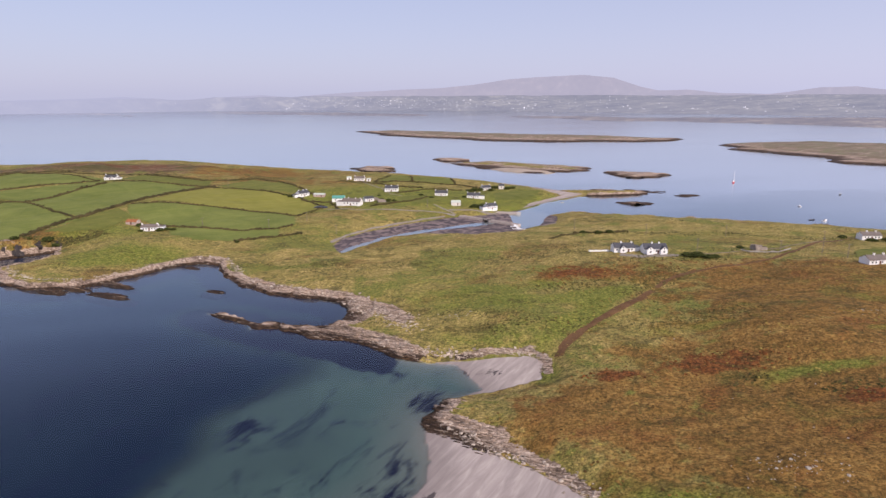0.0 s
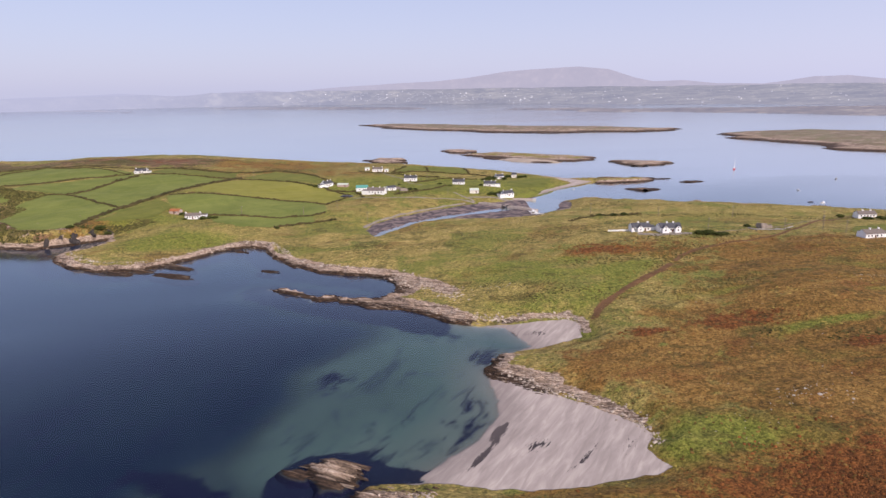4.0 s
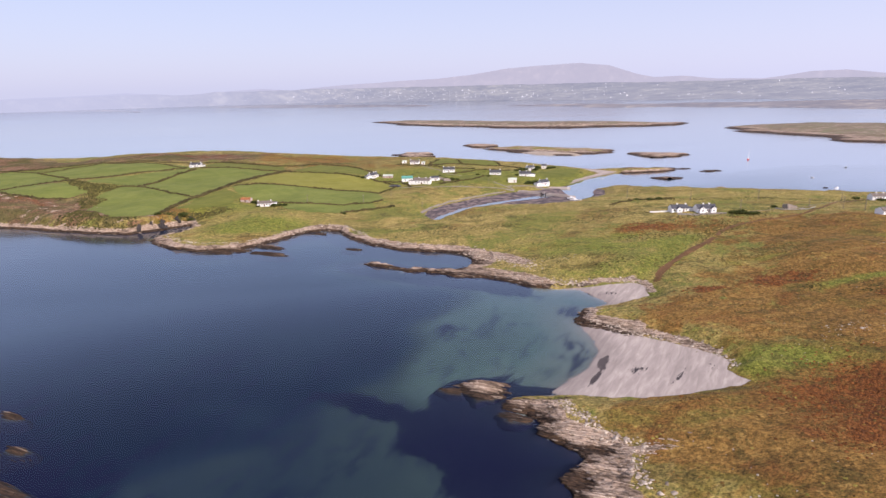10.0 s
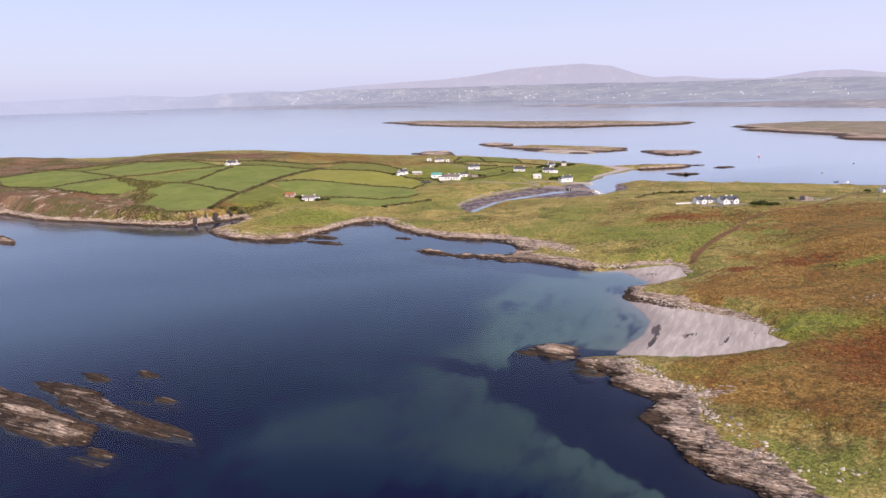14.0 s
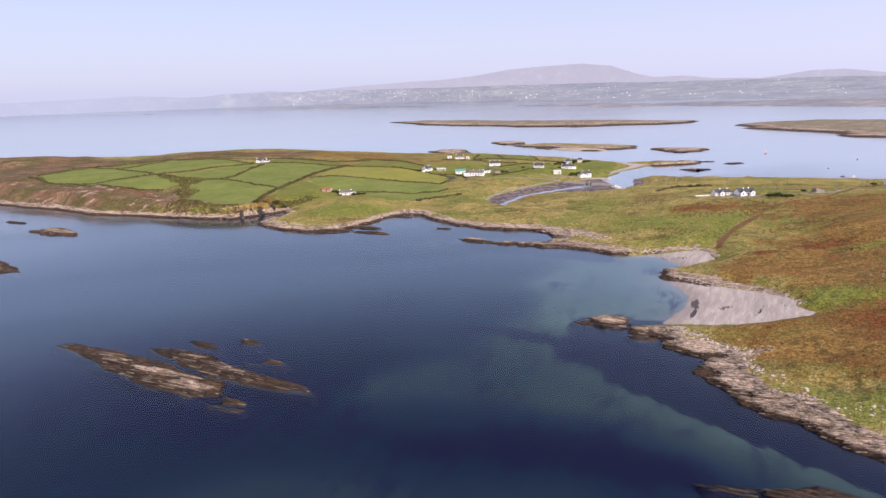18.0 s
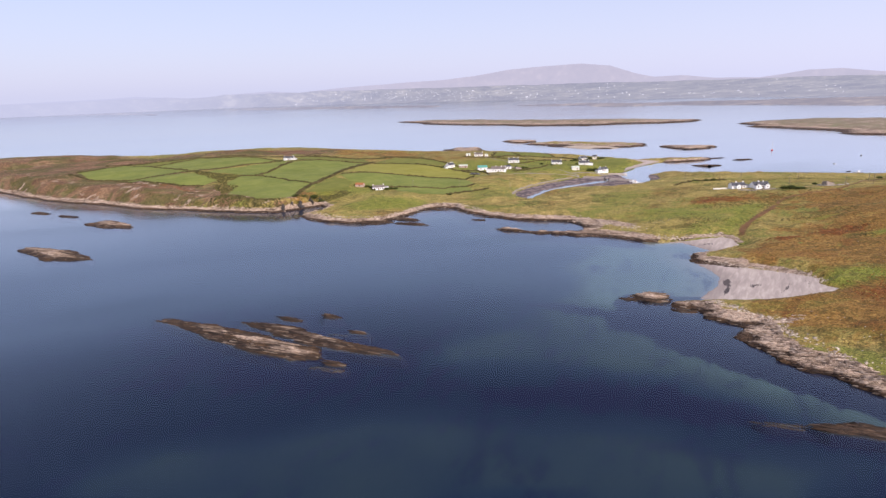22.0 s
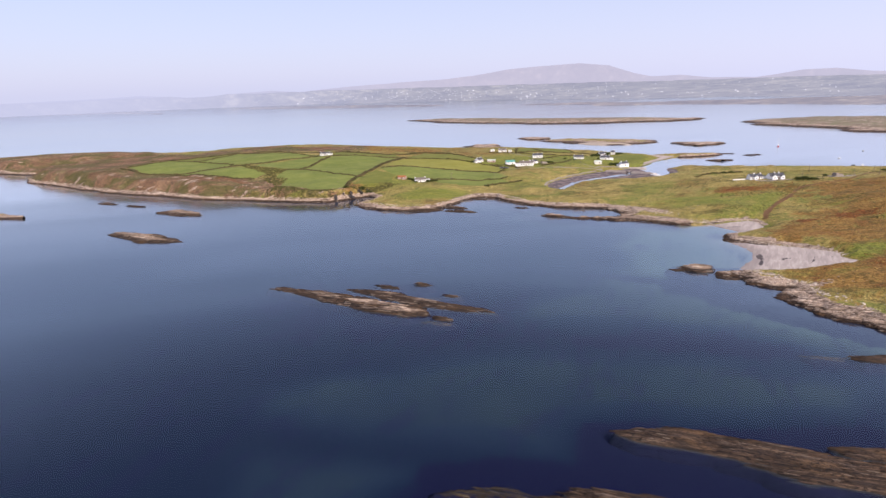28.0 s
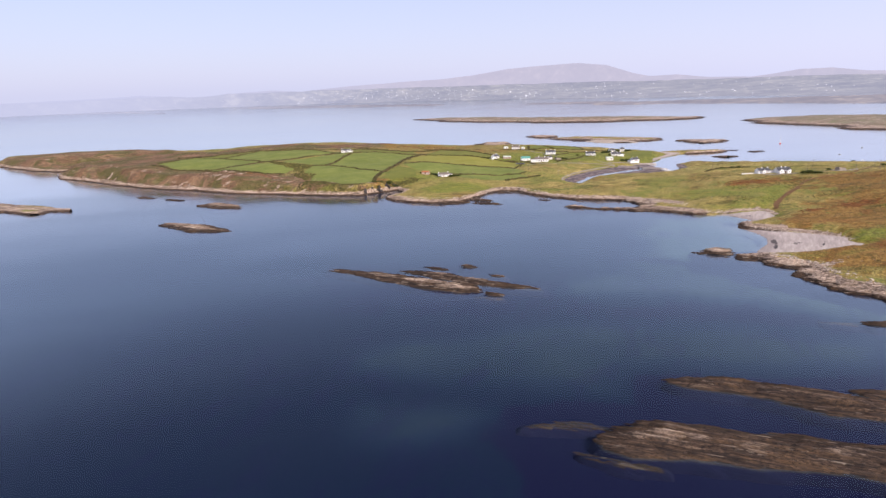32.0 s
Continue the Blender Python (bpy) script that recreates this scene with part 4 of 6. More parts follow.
def strewn(name, verts, faces, mats, material, label, category, scales=None):
    """Many copies of one small shape joined into one mesh of stuff. mats: n by 4 by 4."""
    v = np.c_[np.asarray(verts, float), np.ones(len(verts))]
    co = np.einsum("nij,vj->nvi", mats, v)[:, :, :3].reshape(-1, 3)
    tri = (np.asarray(faces)[None] + (np.arange(len(mats)) * len(verts))[:, None, None]).reshape(-1, 3)
    me = bpy.data.meshes.new(name)
    me.vertices.add(len(co))
    me.vertices.foreach_set("co", co.astype(np.float32).ravel())
    me.loops.add(len(tri) * 3)
    me.loops.foreach_set("vertex_index", tri.astype(np.int32).ravel())
    me.polygons.add(len(tri))
    me.polygons.foreach_set("loop_start", np.arange(0, len(tri) * 3, 3, dtype=np.int32))
    me.update(calc_edges=True)
    me.materials.append(material)
    ob = new(name, me)
    return tagged(ob, label, category, kind="stuff") if category else ob


def poses(x, y, z, turn, sx, sy, sz, tilt=0.0):
    """n by 4 by 4 matrices: scale, lean about the own x axis, turn about z, move."""
    c, s, ct, st = np.cos(turn), np.sin(turn), np.cos(tilt) * np.ones_like(x), np.sin(tilt) * np.ones_like(x)
    m = np.zeros((len(x), 4, 4))
    m[:, 0, 0], m[:, 0, 1], m[:, 0, 2] = c * sx, -s * ct * sy, s * st * sz
    m[:, 1, 0], m[:, 1, 1], m[:, 1, 2] = s * sx, c * ct * sy, -c * st * sz
    m[:, 2, 1], m[:, 2, 2] = st * sy, ct * sz
    m[:, 0, 3], m[:, 1, 3], m[:, 2, 3], m[:, 3, 3] = x, y, z, 1
    return m


def patchy(name, lo, hi, relief=0.3, scale=0.5, island=False):
    """Vegetation or earth: two colours mixed by noise at two scales, and by clump."""
    a = Mat(name)
    f = a.math("ADD", a.math("MULTIPLY", a.noise(scale * 0.15, 4), 0.5), a.math("MULTIPLY", a.noise(scale * 3, 3), 0.5))
    if island:
        f = a.math("ADD", a.math("MULTIPLY", f, 0.45), a.math("MULTIPLY", a.n("NewGeometry").outputs["Random Per Island"], 0.55))
        col = a.ramp(f, (0.2, lo), (0.8, hi))
    else:
        col = a.ramp(f, (0.36, lo), (0.64, hi))
    return a.surface(col, 0.95, a.bump(a.noise(scale * 4, 4, 0.7), 0.8, relief), spec=0.12)


def meadow(name, lo, hi):
    """Grazed or mown grass: faint lines of cutting, blotches and fine tufts."""
    a = Mat(name)
    lines = a.noise(0.16, 2, 0.5, (0.05, 1.6, 1.0), radians(35))
    f = a.math("ADD", a.math("MULTIPLY", a.noise(0.05, 5, 0.65, warp=0.6), 0.5), a.math("ADD", a.math("MULTIPLY", lines, 0.2), a.math("MULTIPLY", a.noise(1.2, 4, 0.7), 0.3)))
    return a.surface(a.ramp(f, (0.36, lo), (0.62, hi)), 0.95, a.bump(a.noise(1.6, 4, 0.7), 0.6, 0.3), spec=0.12)


# ---------------------------------------------------------------- fields, banks, lanes
PASTURE, HAY, ROUGH = meadow("pasture", (0.105, 0.130, 0.028), (0.185, 0.205, 0.052)), meadow("aftermath", (0.165, 0.165, 0.030), (0.245, 0.228, 0.052)), meadow("rough_pasture", (0.085, 0.100, 0.020), (0.175, 0.175, 0.042))
BANK = patchy("hedge_bank", (0.028, 0.026, 0.011), (0.105, 0.080, 0.033), 0.5, 0.8)
EARTH = patchy("trodden_earth", (0.085, 0.045, 0.022), (0.19, 0.105, 0.050), 0.2, 0.9)
STONY = patchy("stony_lane", (0.13, 0.10, 0.06), (0.26, 0.21, 0.15), 0.1, 1.5)
GRAVEL = patchy("gravel", (0.16, 0.14, 0.115), (0.29, 0.25, 0.21), 0.06, 2.0)
FIELDS = [
    ([(-526, 502), (-560, 540), (-537, 599), (-500, 588), (-430, 526), (-420, 503), (-444, 487), (-486, 494)], PASTURE), ([(-537, 604), (-504, 637), (-464, 655), (-492, 590), (-505, 594)], ROUGH),
    ([(-492, 585), (-461, 650), (-398, 624), (-339, 604), (-337, 590), (-373, 560), (-393, 535), (-427, 524)], PASTURE), ([(-387, 530), (-335, 584), (-322, 568), (-343, 489), (-360, 494), (-397, 492)], PASTURE),
    ([(-490, 490), (-440, 485), (-411, 484), (-375, 462), (-383, 444), (-403, 437), (-432, 446)], PASTURE), ([(-357, 484), (-342, 484), (-299, 455), (-268, 433), (-277, 415), (-281, 390), (-288, 376), (-312, 377), (-347, 408), (-350, 433), (-361, 446)], PASTURE),
    ([(-341, 486), (-321, 570), (-304, 580), (-260, 578), (-236, 578), (-248, 510), (-259, 475), (-271, 440), (-297, 456)], PASTURE), ([(-244, 490), (-236, 545), (-230, 566), (-210, 578), (-171, 560), (-133, 545), (-103, 512), (-107, 488), (-118, 478), (-142, 485), (-191, 489)], HAY),
    ([(-250, 474), (-190, 484), (-142, 481), (-118, 472), (-112, 440), (-122, 428), (-148, 423), (-196, 424), (-215, 432), (-237, 447)], PASTURE), ([(-195, 417), (-147, 419), (-120, 425), (-116, 408), (-141, 396), (-165, 391), (-182, 396)], PASTURE),
    ([(-274, 402), (-267, 436), (-254, 464), (-236, 442), (-238, 420), (-254, 410)], ROUGH), ([(-326, 604), (-318, 640), (-240, 622), (-232, 588), (-262, 584), (-304, 588)], ROUGH), ([(-222, 588), (-200, 630), (-150, 596), (-128, 560), (-170, 568)], ROUGH),
    ([(-72, 634), (-60, 692), (-38, 692), (-34, 650)], ROUGH), ([(-30, 650), (-34, 692), (10, 690), (14, 650)], ROUGH),
    ([(222, 312), (250, 345), (296, 352), (300, 318), (250, 298)], ROUGH), ([(-40, 530), (-36, 560), (-6, 552), (-8, 522)], ROUGH), ([(50, 560), (54, 600), (100, 612), (84, 570)], ROUGH),
]
for outline, grass in FIELDS:
    p = np.array(outline, float)
    gx, gy = np.arange(p[:, 0].min() - 2, p[:, 0].max() + 2, 1.6), np.arange(p[:, 1].min() - 2, p[:, 1].max() + 2, 1.6)
    gX, gY = np.meshgrid(gx, gy)
    d = signed(gX + 1.5 * rough_map(gX, gY, 12, 2, 61), gY + 1.5 * rough_map(gX, gY, 12, 2, 62), outline)
    gZ = levels(gX, gY) + 0.20
    label = {PASTURE: "bright green grazed field between hedge banks", HAY: "yellow-green mown field between hedge banks", ROUGH: "rough green field near the houses"}[grass]
    tagged(sheet("field", gx, gy, gZ, grass, keep=d > 0), label, "field", kind="structure")


def bank(points, wide=1.6, high=1.1, material=BANK, name="hedge_bank", label="dark overgrown hedge bank between fields", seed=0, lift=0.0, category="hedge"):
    """A ragged strip of hedge, wall or lane along a line, lying on the ground."""
    pts = []
    for (ax, ay), (bx, by) in zip(points, points[1:]):
        n = max(1, int(math.hypot(bx - ax, by - ay) / 1.5))
        pts += [(ax + (bx - ax) * k / n, ay + (by - ay) * k / n) for k in range(n)]
    pts = np.array(pts + [points[-1]], float)
    pts[:, 0] += 0.8 * rough_map(pts[:, 0], pts[:, 1], 9, 2, seed + 70)
    pts[:, 1] += 0.8 * rough_map(pts[:, 0], pts[:, 1], 9, 2, seed + 71)
    along = np.gradient(pts, axis=0)
    side = np.stack([-along[:, 1], along[:, 0]], 1) / np.maximum(np.linalg.norm(along, axis=1), 1e-6)[:, None]
    rng = np.random.default_rng(seed + 5)
    bm, rows = bmesh.new(), []
    for i in range(len(pts)):
        h, w, row = high * rng.uniform(0.45, 1.35), wide * rng.uniform(0.6, 1.3), []
        for f, k in ((-0.5, -0.35), (-0.34, 0.7), (0, 1), (0.3, 0.75), (0.5, -0.35)):
            x, y = pts[i] + side[i] * w * f
            row.append(bm.verts.new((x, y, level(x, y) + lift + (h * k * rng.uniform(0.75, 1.2) if k > 0 else k * 0.6))))
        rows.append(row)
    for a, b in zip(rows, rows[1:]):
        for k in range(4):
            bm.faces.new((a[k], a[k + 1], b[k + 1], b[k]))
    bm.faces.new(rows[0][::-1]), bm.faces.new(rows[-1])
    return tagged(part(name, bm, material), label, category)


HEDGES = [
        [(-562, 540), (-537, 602), (-504, 637), (-464, 660)], [(-494, 585), (-476, 616), (-462, 652)], [(-537, 602), (-504, 592), (-430, 525)], [(-566, 530), (-526, 500), (-486, 492), (-444, 486), (-415, 497), (-395, 533), (-373, 558), (-337, 588)],
        [(-343, 487), (-331, 530), (-321, 570)], [(-362, 487), (-343, 486), (-299, 455), (-269, 434)], [(-279, 388), (-279, 415), (-272, 437), (-265, 456), (-257, 477), (-250, 510), (-242, 544), (-233, 570), (-226, 590)],
        [(-250, 475), (-190, 486), (-142, 483), (-117, 475), (-104, 508)], [(-210, 427), (-192, 421), (-147, 421), (-120, 427), (-112, 438)], [(-337, 588), (-398, 626), (-461, 652)], [(-320, 582), (-262, 581), (-228, 582), (-172, 564), (-130, 547), (-102, 513)],
        [(-490, 488), (-432, 444), (-403, 435), (-383, 442)], [(-141, 394), (-116, 406), (-100, 415)], [(-318, 642), (-240, 624), (-200, 634)],
        [(-72, 634), (-60, 694)], [(-32, 648), (-36, 694)],
        [(14, 650), (10, 692)], [(-72, 632), (-32, 650), (14, 648), (40, 630)], [(-420, 640), (-330, 640), (-250, 620), (-200, 640)], [(-560, 600), (-480, 650), (-400, 660)], [(-200, 640), (-150, 600), (-120, 560)],
        [(90, 402), (100, 398), (116, 399), (128, 404)], [(70, 385), (92, 398)], [(-128, 540), (-100, 530), (-88, 500)], [(-60, 505), (-30, 530), (-14, 552)], [(-45, 575), (-20, 600), (20, 605)], [(-110, 640), (-60, 620), (-20, 610)]]
for k, line in enumerate(HEDGES):
    bank(line, seed=k * 3, wide=4.6 if k == 6 else 3.4 if k in (3, 4) else 2.4, high=1.7 if k in (4, 6) else 1.2)
STONE = plain("dry_stone", (0.32, 0.29, 0.26), 0.9, 0.5, 1.2, relief=0.1)
for k, line in enumerate([[(177, 334), (192, 330), (209, 347)], [(174, 338), (177, 332)]]):
    bank(line, 0.7, 0.7, STONE, "stone_wall", "low tumbled grey dry-stone wall in grass", 90 + k, category="wall")


def lane(points, wide, material, label, seed, name="track"):
    """A flat way laid on the ground."""
    pts = np.array(points, float)
    t = np.concatenate([[0], np.cumsum(np.linalg.norm(np.diff(pts, axis=0), axis=1))])
    s = np.arange(0, t[-1], 1.5)
    # rounded corners
    px, py = np.interp(s, t, pts[:, 0]), np.interp(s, t, pts[:, 1])
    ker = np.ones(9) / 9
    px, py = np.convolve(np.pad(px, 4, "edge"), ker, "valid"), np.convolve(np.pad(py, 4, "edge"), ker, "valid")
    gx, gy = np.gradient(px), np.gradient(py)
    n = np.hypot(gx, gy) + 1e-9
    bm, rows = bmesh.new(), []
    for i in range(len(px)):
        w = wide * (1 + 0.3 * float(rough_map(np.array([s[i]]), np.array([0.0]), 9, 2, seed)[0]))
        row = []
        for f in (-0.5, -0.25, 0, 0.25, 0.5):
            x, y = px[i] - gy[i] / n[i] * w * f, py[i] + gx[i] / n[i] * w * f
            row.append(bm.verts.new((x, y, level(x, y) + (0.17 if abs(f) < 0.4 else 0.02))))
        rows.append(row)
    for a, b in zip(rows, rows[1:]):
        for k in range(4):
            bm.faces.new((a[k], a[k + 1], b[k + 1], b[k]))
    return tagged(part(name, bm, material), label, "path", kind="structure")


lane([(43, 209), (48, 217), (60, 231), (73, 245), (89, 258), (101, 271)], 3.4, EARTH, "brown earth track climbing from the strand", 100)
lane([(101, 271), (112, 284), (128, 294), (154, 303), (180, 314), (195, 326), (220, 352), (237, 370), (275, 384)], 2.6, EARTH, "faint brown footpath over the moor", 101)
lane([(44, 214), (52, 226), (66, 236), (82, 250), (96, 262)], 0.8, EARTH, "narrow trodden path beside the track", 102)
lane([(-100, 503), (-66, 492), (-38, 496), (-12, 502), (6, 500), (12, 497)], 2.2, GRAVEL, "pale gravel lane to the causeway", 103, "road")
lane([(12, 498), (4, 508), (-6, 520), (-24, 546), (-48, 570), (-60, 600), (-85, 632)], 2.0, GRAVEL, "pale gravel lane between the cottages", 104, "road")
lane([(4, 508), (26, 512), (38, 508), (50, 512)], 2.6, GRAVEL, "pale gravel lane to the slip", 105, "road")
lane([(100, 331), (112, 325), (128, 326), (134, 322)], 5.0, GRAVEL, "pale gravel yard before the white houses", 106, "road")
lane([(134, 322), (150, 328), (178, 336), (205, 350), (235, 372), (262, 378)], 1.3, STONY, "stony lane on the hill", 107, "road")
lane([(-78, 402), (-72, 424), (-56, 446), (-32, 470), (4, 496)], 2.0, GRAVEL, "pale shingle bank along the creek", 108, "shingle_bank")
# ---------------------------------------------------------------- houses
WHITE, CREAM, PINKWALL = plain("limewash", (0.80, 0.79, 0.76), 0.85, 0.08, 0.8), plain("cream_render", (0.70, 0.66, 0.58), 0.85, 0.12, 0.8), plain("bare_render", (0.45, 0.34, 0.28), 0.9, 0.3, 0.8)
SLATE, BROWN, GREENTIN, RUST, PALETIN = (plain("slate", (0.075, 0.075, 0.082), 0.7, 0.35, 1.2), plain("old_slate", (0.17, 0.14, 0.12), 0.8, 0.35, 1.0),
                                         plain("green_sheet", (0.10, 0.30, 0.24), 0.5, 0.2, 0.7), plain("rusty_sheet", (0.34, 0.13, 0.05), 0.8, 0.45, 0.8), plain("pale_sheet", (0.52, 0.56, 0.47), 0.55, 0.15, 0.7))
PANE, DOORS, FRAME = plain("window_glass", (0.03, 0.035, 0.045), 0.08, 0.2, 1.0, spec=0.6, relief=0.0), plain("door_paint", (0.12, 0.05, 0.035), 0.5, 0.2), plain("window_frame", (0.72, 0.72, 0.70), 0.5, 0.08)
RUINED = plain("ruin_stone", (0.30, 0.25, 0.21), 0.95, 0.5, 0.7, relief=0.15)


def gabled(bm, L, W, wall, ridge, drop=1.5):
    """Walls of a gabled block, with its gable ends, down into the ground."""
    pts = [(-W / 2, -drop), (W / 2, -drop), (W / 2, wall), (0, ridge), (-W / 2, wall)]
    a = [bm.verts.new((-L / 2, y, z)) for y, z in pts]
    b = [bm.verts.new((L / 2, y, z)) for y, z in pts]
    bm.faces.new(a[::-1]), bm.faces.new(b)
    for i in range(5):
        bm.faces.new((a[i], a[(i + 1) % 5], b[(i + 1) % 5], b[i]))


def roof_slope(L, W, wall, ridge, side, over=0.3, thick=0.16):
    """One slope of the roof, with eaves and thickness; side -1 or 1."""
    bm = bmesh.new()
    k = (ridge - wall) / (W / 2)
    eave = (side * (W / 2 + over), wall - over * k)
    v = []
    for x in (-L / 2 - 0.12, L / 2 + 0.12):
        v += [bm.verts.new((x, eave[0], eave[1] + 0.02)), bm.verts.new((x, 0, ridge + 0.02)), bm.verts.new((x, 0, ridge + thick)), bm.verts.new((x, eave[0], eave[1] + thick))]
    for f in ((0, 1, 2, 3), (7, 6, 5, 4), (0, 4, 5, 1), (1, 5, 6, 2), (2, 6, 7, 3), (3, 7, 4, 0)):
        bm.faces.new([v[i] for i in f])
    bmesh.ops.recalc_face_normals(bm, faces=bm.faces)
    return bm


def opening(house, x, y, z, w, h, facing, kind="window"):
    """A window or door set in a wall; facing: the turn about z of its outer side (0: towards -y)."""
    m = Matrix.Translation((x, y, z)) @ Matrix.Rotation(facing, 4, "Z")
    bm = bmesh.new()
    t = 0.10
    for x0, z0, x1, z1 in ((-w / 2, 0, -w / 2 + t, h), (w / 2 - t, 0, w / 2, h), (-w / 2 + t, h - t, w / 2 - t, h), (-w / 2 + t, 0, w / 2 - t, t)):
        box(bm, x0, -0.07, z0, x1, 0.05, z1)
    bm.transform(m)
    ob = part(kind, bm, FRAME if kind == "window" else DOORS, house)
    bm = bmesh.new()
    box(bm, -w / 2 + t, -0.03, t, w / 2 - t, 0.04, h - t)
    bm.transform(m)
    part("pane" if kind == "window" else "door_leaf", bm, PANE if kind == "window" else DOORS, ob)
    if kind == "window":
        bm = bmesh.new()
        box(bm, -w / 2 - 0.08, -0.14, -0.09, w / 2 + 0.08, 0.03, 0.0)
        bm.transform(m)
        part("sill", bm, FRAME, ob)


def cottage(x, y, turn, L, W, wall, ridge, label, walls=WHITE, roof=SLATE, chimneys=(-0.45, 0.45), windows=(-0.34, -0.17, 0.17, 0.34), door=0.0, fronts=(), lean=None, name="cottage", category="house", up=0.0):
    L, rise = L * 0.93, (ridge - wall) * 0.66
    wall = max(wall * 0.95, 2.25)
    ridge = wall + rise
    house = thing(name, pose(x, y, level(x, y) + up, 0, 0, turn), label, category)
    bm = bmesh.new()
    gabled(bm, L, W, wall, ridge)
    part("wall", bm, walls, house)
    for side in (-1, 1):
        part("roof", roof_slope(L, W, wall, ridge, side), roof, house)
    for c in chimneys:
        bm = bmesh.new()
        box(bm, c * L - 0.42, -0.34, ridge - 0.5, c * L + 0.42, 0.34, ridge + 0.7)
        box(bm, c * L - 0.5, -0.42, ridge + 0.7, c * L + 0.5, 0.42, ridge + 0.82)
        stack = part("chimney", bm, walls, house)
        bm = bmesh.new()
        tube(bm, (c * L, 0, ridge + 0.82), (c * L, 0, ridge + 1.1), 0.14, 0.11)
        part("chimney_pot", bm, RUST, stack)
    for f in windows:
        opening(house, f * L, -W / 2, wall * 0.36, 1.0, wall * 0.45, 0)
    if door is not None:
        opening(house, door * L, -W / 2, 0.05, 1.0, min(2.05, wall - 0.1), 0, "door")
    opening(house, L / 2, 0, wall * 0.95, 0.8, 1.0, radians(90))
    for f, w in fronts:      # gabled bays towards the front
        bm = bmesh.new()
        gabled(bm, 2.4, w, wall, wall + w * 0.42)
        m = Matrix.Translation((f * L, -W / 2 - 0.6, 0)) @ Matrix.Rotation(radians(90), 4, "Z")
        bm.transform(m)
        bay = part("gable_bay", bm, walls, house)
        for side in (-1, 1):
            bm = roof_slope(W / 2 + 2.6, w, wall, wall + w * 0.42, side, 0.2)
            bm.transform(Matrix.Translation((f * L, -W / 4 - 0.6, 0)) @ Matrix.Rotation(radians(90), 4, "Z"))
            part("bay_roof", bm, roof, bay)
        opening(house, f * L, -W / 2 - 1.8, wall * 0.36, 1.1, wall * 0.42, 0)
        opening(house, f * L, -W / 2 - 1.8, wall * 1.02, 0.8, 0.9, 0)
    if lean:                 # a lower outhouse against one end: side, length, height
        side, ll, lh = lean
        bm = bmesh.new()
        x0, x1 = sorted((side * L / 2, side * (L / 2 + ll)))
        box(bm, x0, -W * 0.42, -1.5, x1, W * 0.42, lh)
        ext = part("outshot", bm, walls, house)
        bm = bmesh.new()
        box(bm, x0 - 0.1, -W * 0.42 - 0.15, lh, x1 + 0.1, W * 0.42 + 0.15, lh + 0.18)
        part("outshot_roof", bm, roof, ext)
    return house


# the farm and cottages beyond the creek
cottage(-331, 599, -4, 13.5, 6.6, 3.0, 6.0, "white cottage with grey slate roof alone above the fields", fronts=((-0.28, 3.2), (0.28, 3.2)), windows=(0.1,), lean=(1, 3, 2.4))
cottage(-206, 413, 8, 12, 6, 2.6, 5.0, "white cottage with old brown slate roof among shrubs", roof=BROWN, lean=(1, 4, 2.6))
cottage(-225, 427, -10, 9, 5, 2.4, 4.3, "ruined outhouse with a rusty roof beside the cottage", walls=PINKWALL, roof=RUST, chimneys=(), windows=(0.2,), name="outhouse", category="outhouse")
cottage(-131, 556, 52, 12, 6.4, 3.2, 6.4, "white house with its gable towards the strand", chimneys=(-0.4, 0.1, 0.42), lean=(-1, 5, 2.5))
cottage(-115, 556, -8, 11, 5, 2.2, 3.6, "low shed with a pale roof and brown walls", walls=PINKWALL, roof=PALETIN, chimneys=(), windows=(-0.2,), door=0.25, name="shed", category="shed")
cottage(-94, 537, 4, 12, 7, 3.6, 6.6, "white barn with green metal roof in the farmyard", roof=GREENTIN, chimneys=(), windows=(-0.2,), door=0.2, name="barn", category="barn")
cottage(-78, 512, -14, 18, 7.5, 3.6, 7.0, "long white farmhouse with brown slate roof", roof=BROWN, chimneys=(-0.2, 0.2, 0.46), lean=(-1, 5, 3.0))
cottage(-66, 530, 24, 9, 5.6, 3.0, 5.2, "white farm outhouse with grey roof", chimneys=(), windows=(-0.2, 0.2), name="outhouse", category="outhouse")
cottage(-50, 588, -3, 14, 6.8, 3.4, 6.6, "white house with three chimneys on the rise", chimneys=(-0.45, 0.0, 0.45))
cottage(-89, 644, -3, 12, 6.2, 2.8, 5.4, "white cottage with brown slate roof near the far shore", roof=BROWN)
cottage(-102, 655, 10, 5.5, 4.2, 2.2, 3.6, "small white outhouse with pale roof", roof=PALETIN, chimneys=(), windows=(), name="outhouse", category="outhouse")
cottage(-79, 641, 0, 4.5, 4, 2.2, 3.4, "small white shed at the cottage's end", roof=PALETIN, chimneys=(), windows=(), name="shed", category="shed")
cottage(-1, 565, -4, 13, 6.4, 3.0, 6.2, "white cottage with dark slate roof and two chimneys")
cottage(12, 524, -2, 9, 6, 2.8, 4.8, "cream shed with pale metal roof by the lane", walls=CREAM, roof=PALETIN, chimneys=(), windows=(), door=0.2, name="shed", category="shed")
cottage(29, 551, -6, 13, 6.4, 3.0, 6.2, "white cottage with slate roof above the slip", chimneys=(-0.45, 0.1, 0.45), lean=(1, 4, 2.4))
cottage(42, 517, 28, 11.5, 6.4, 3.2, 6.4, "white house with slate roof by the pier", chimneys=(-0.42, 0.42), lean=(-1, 4, 2.6))
cottage(45, 618, 20, 10, 6, 3.0, 6.0, "white house half hidden in trees", roof=SLATE)
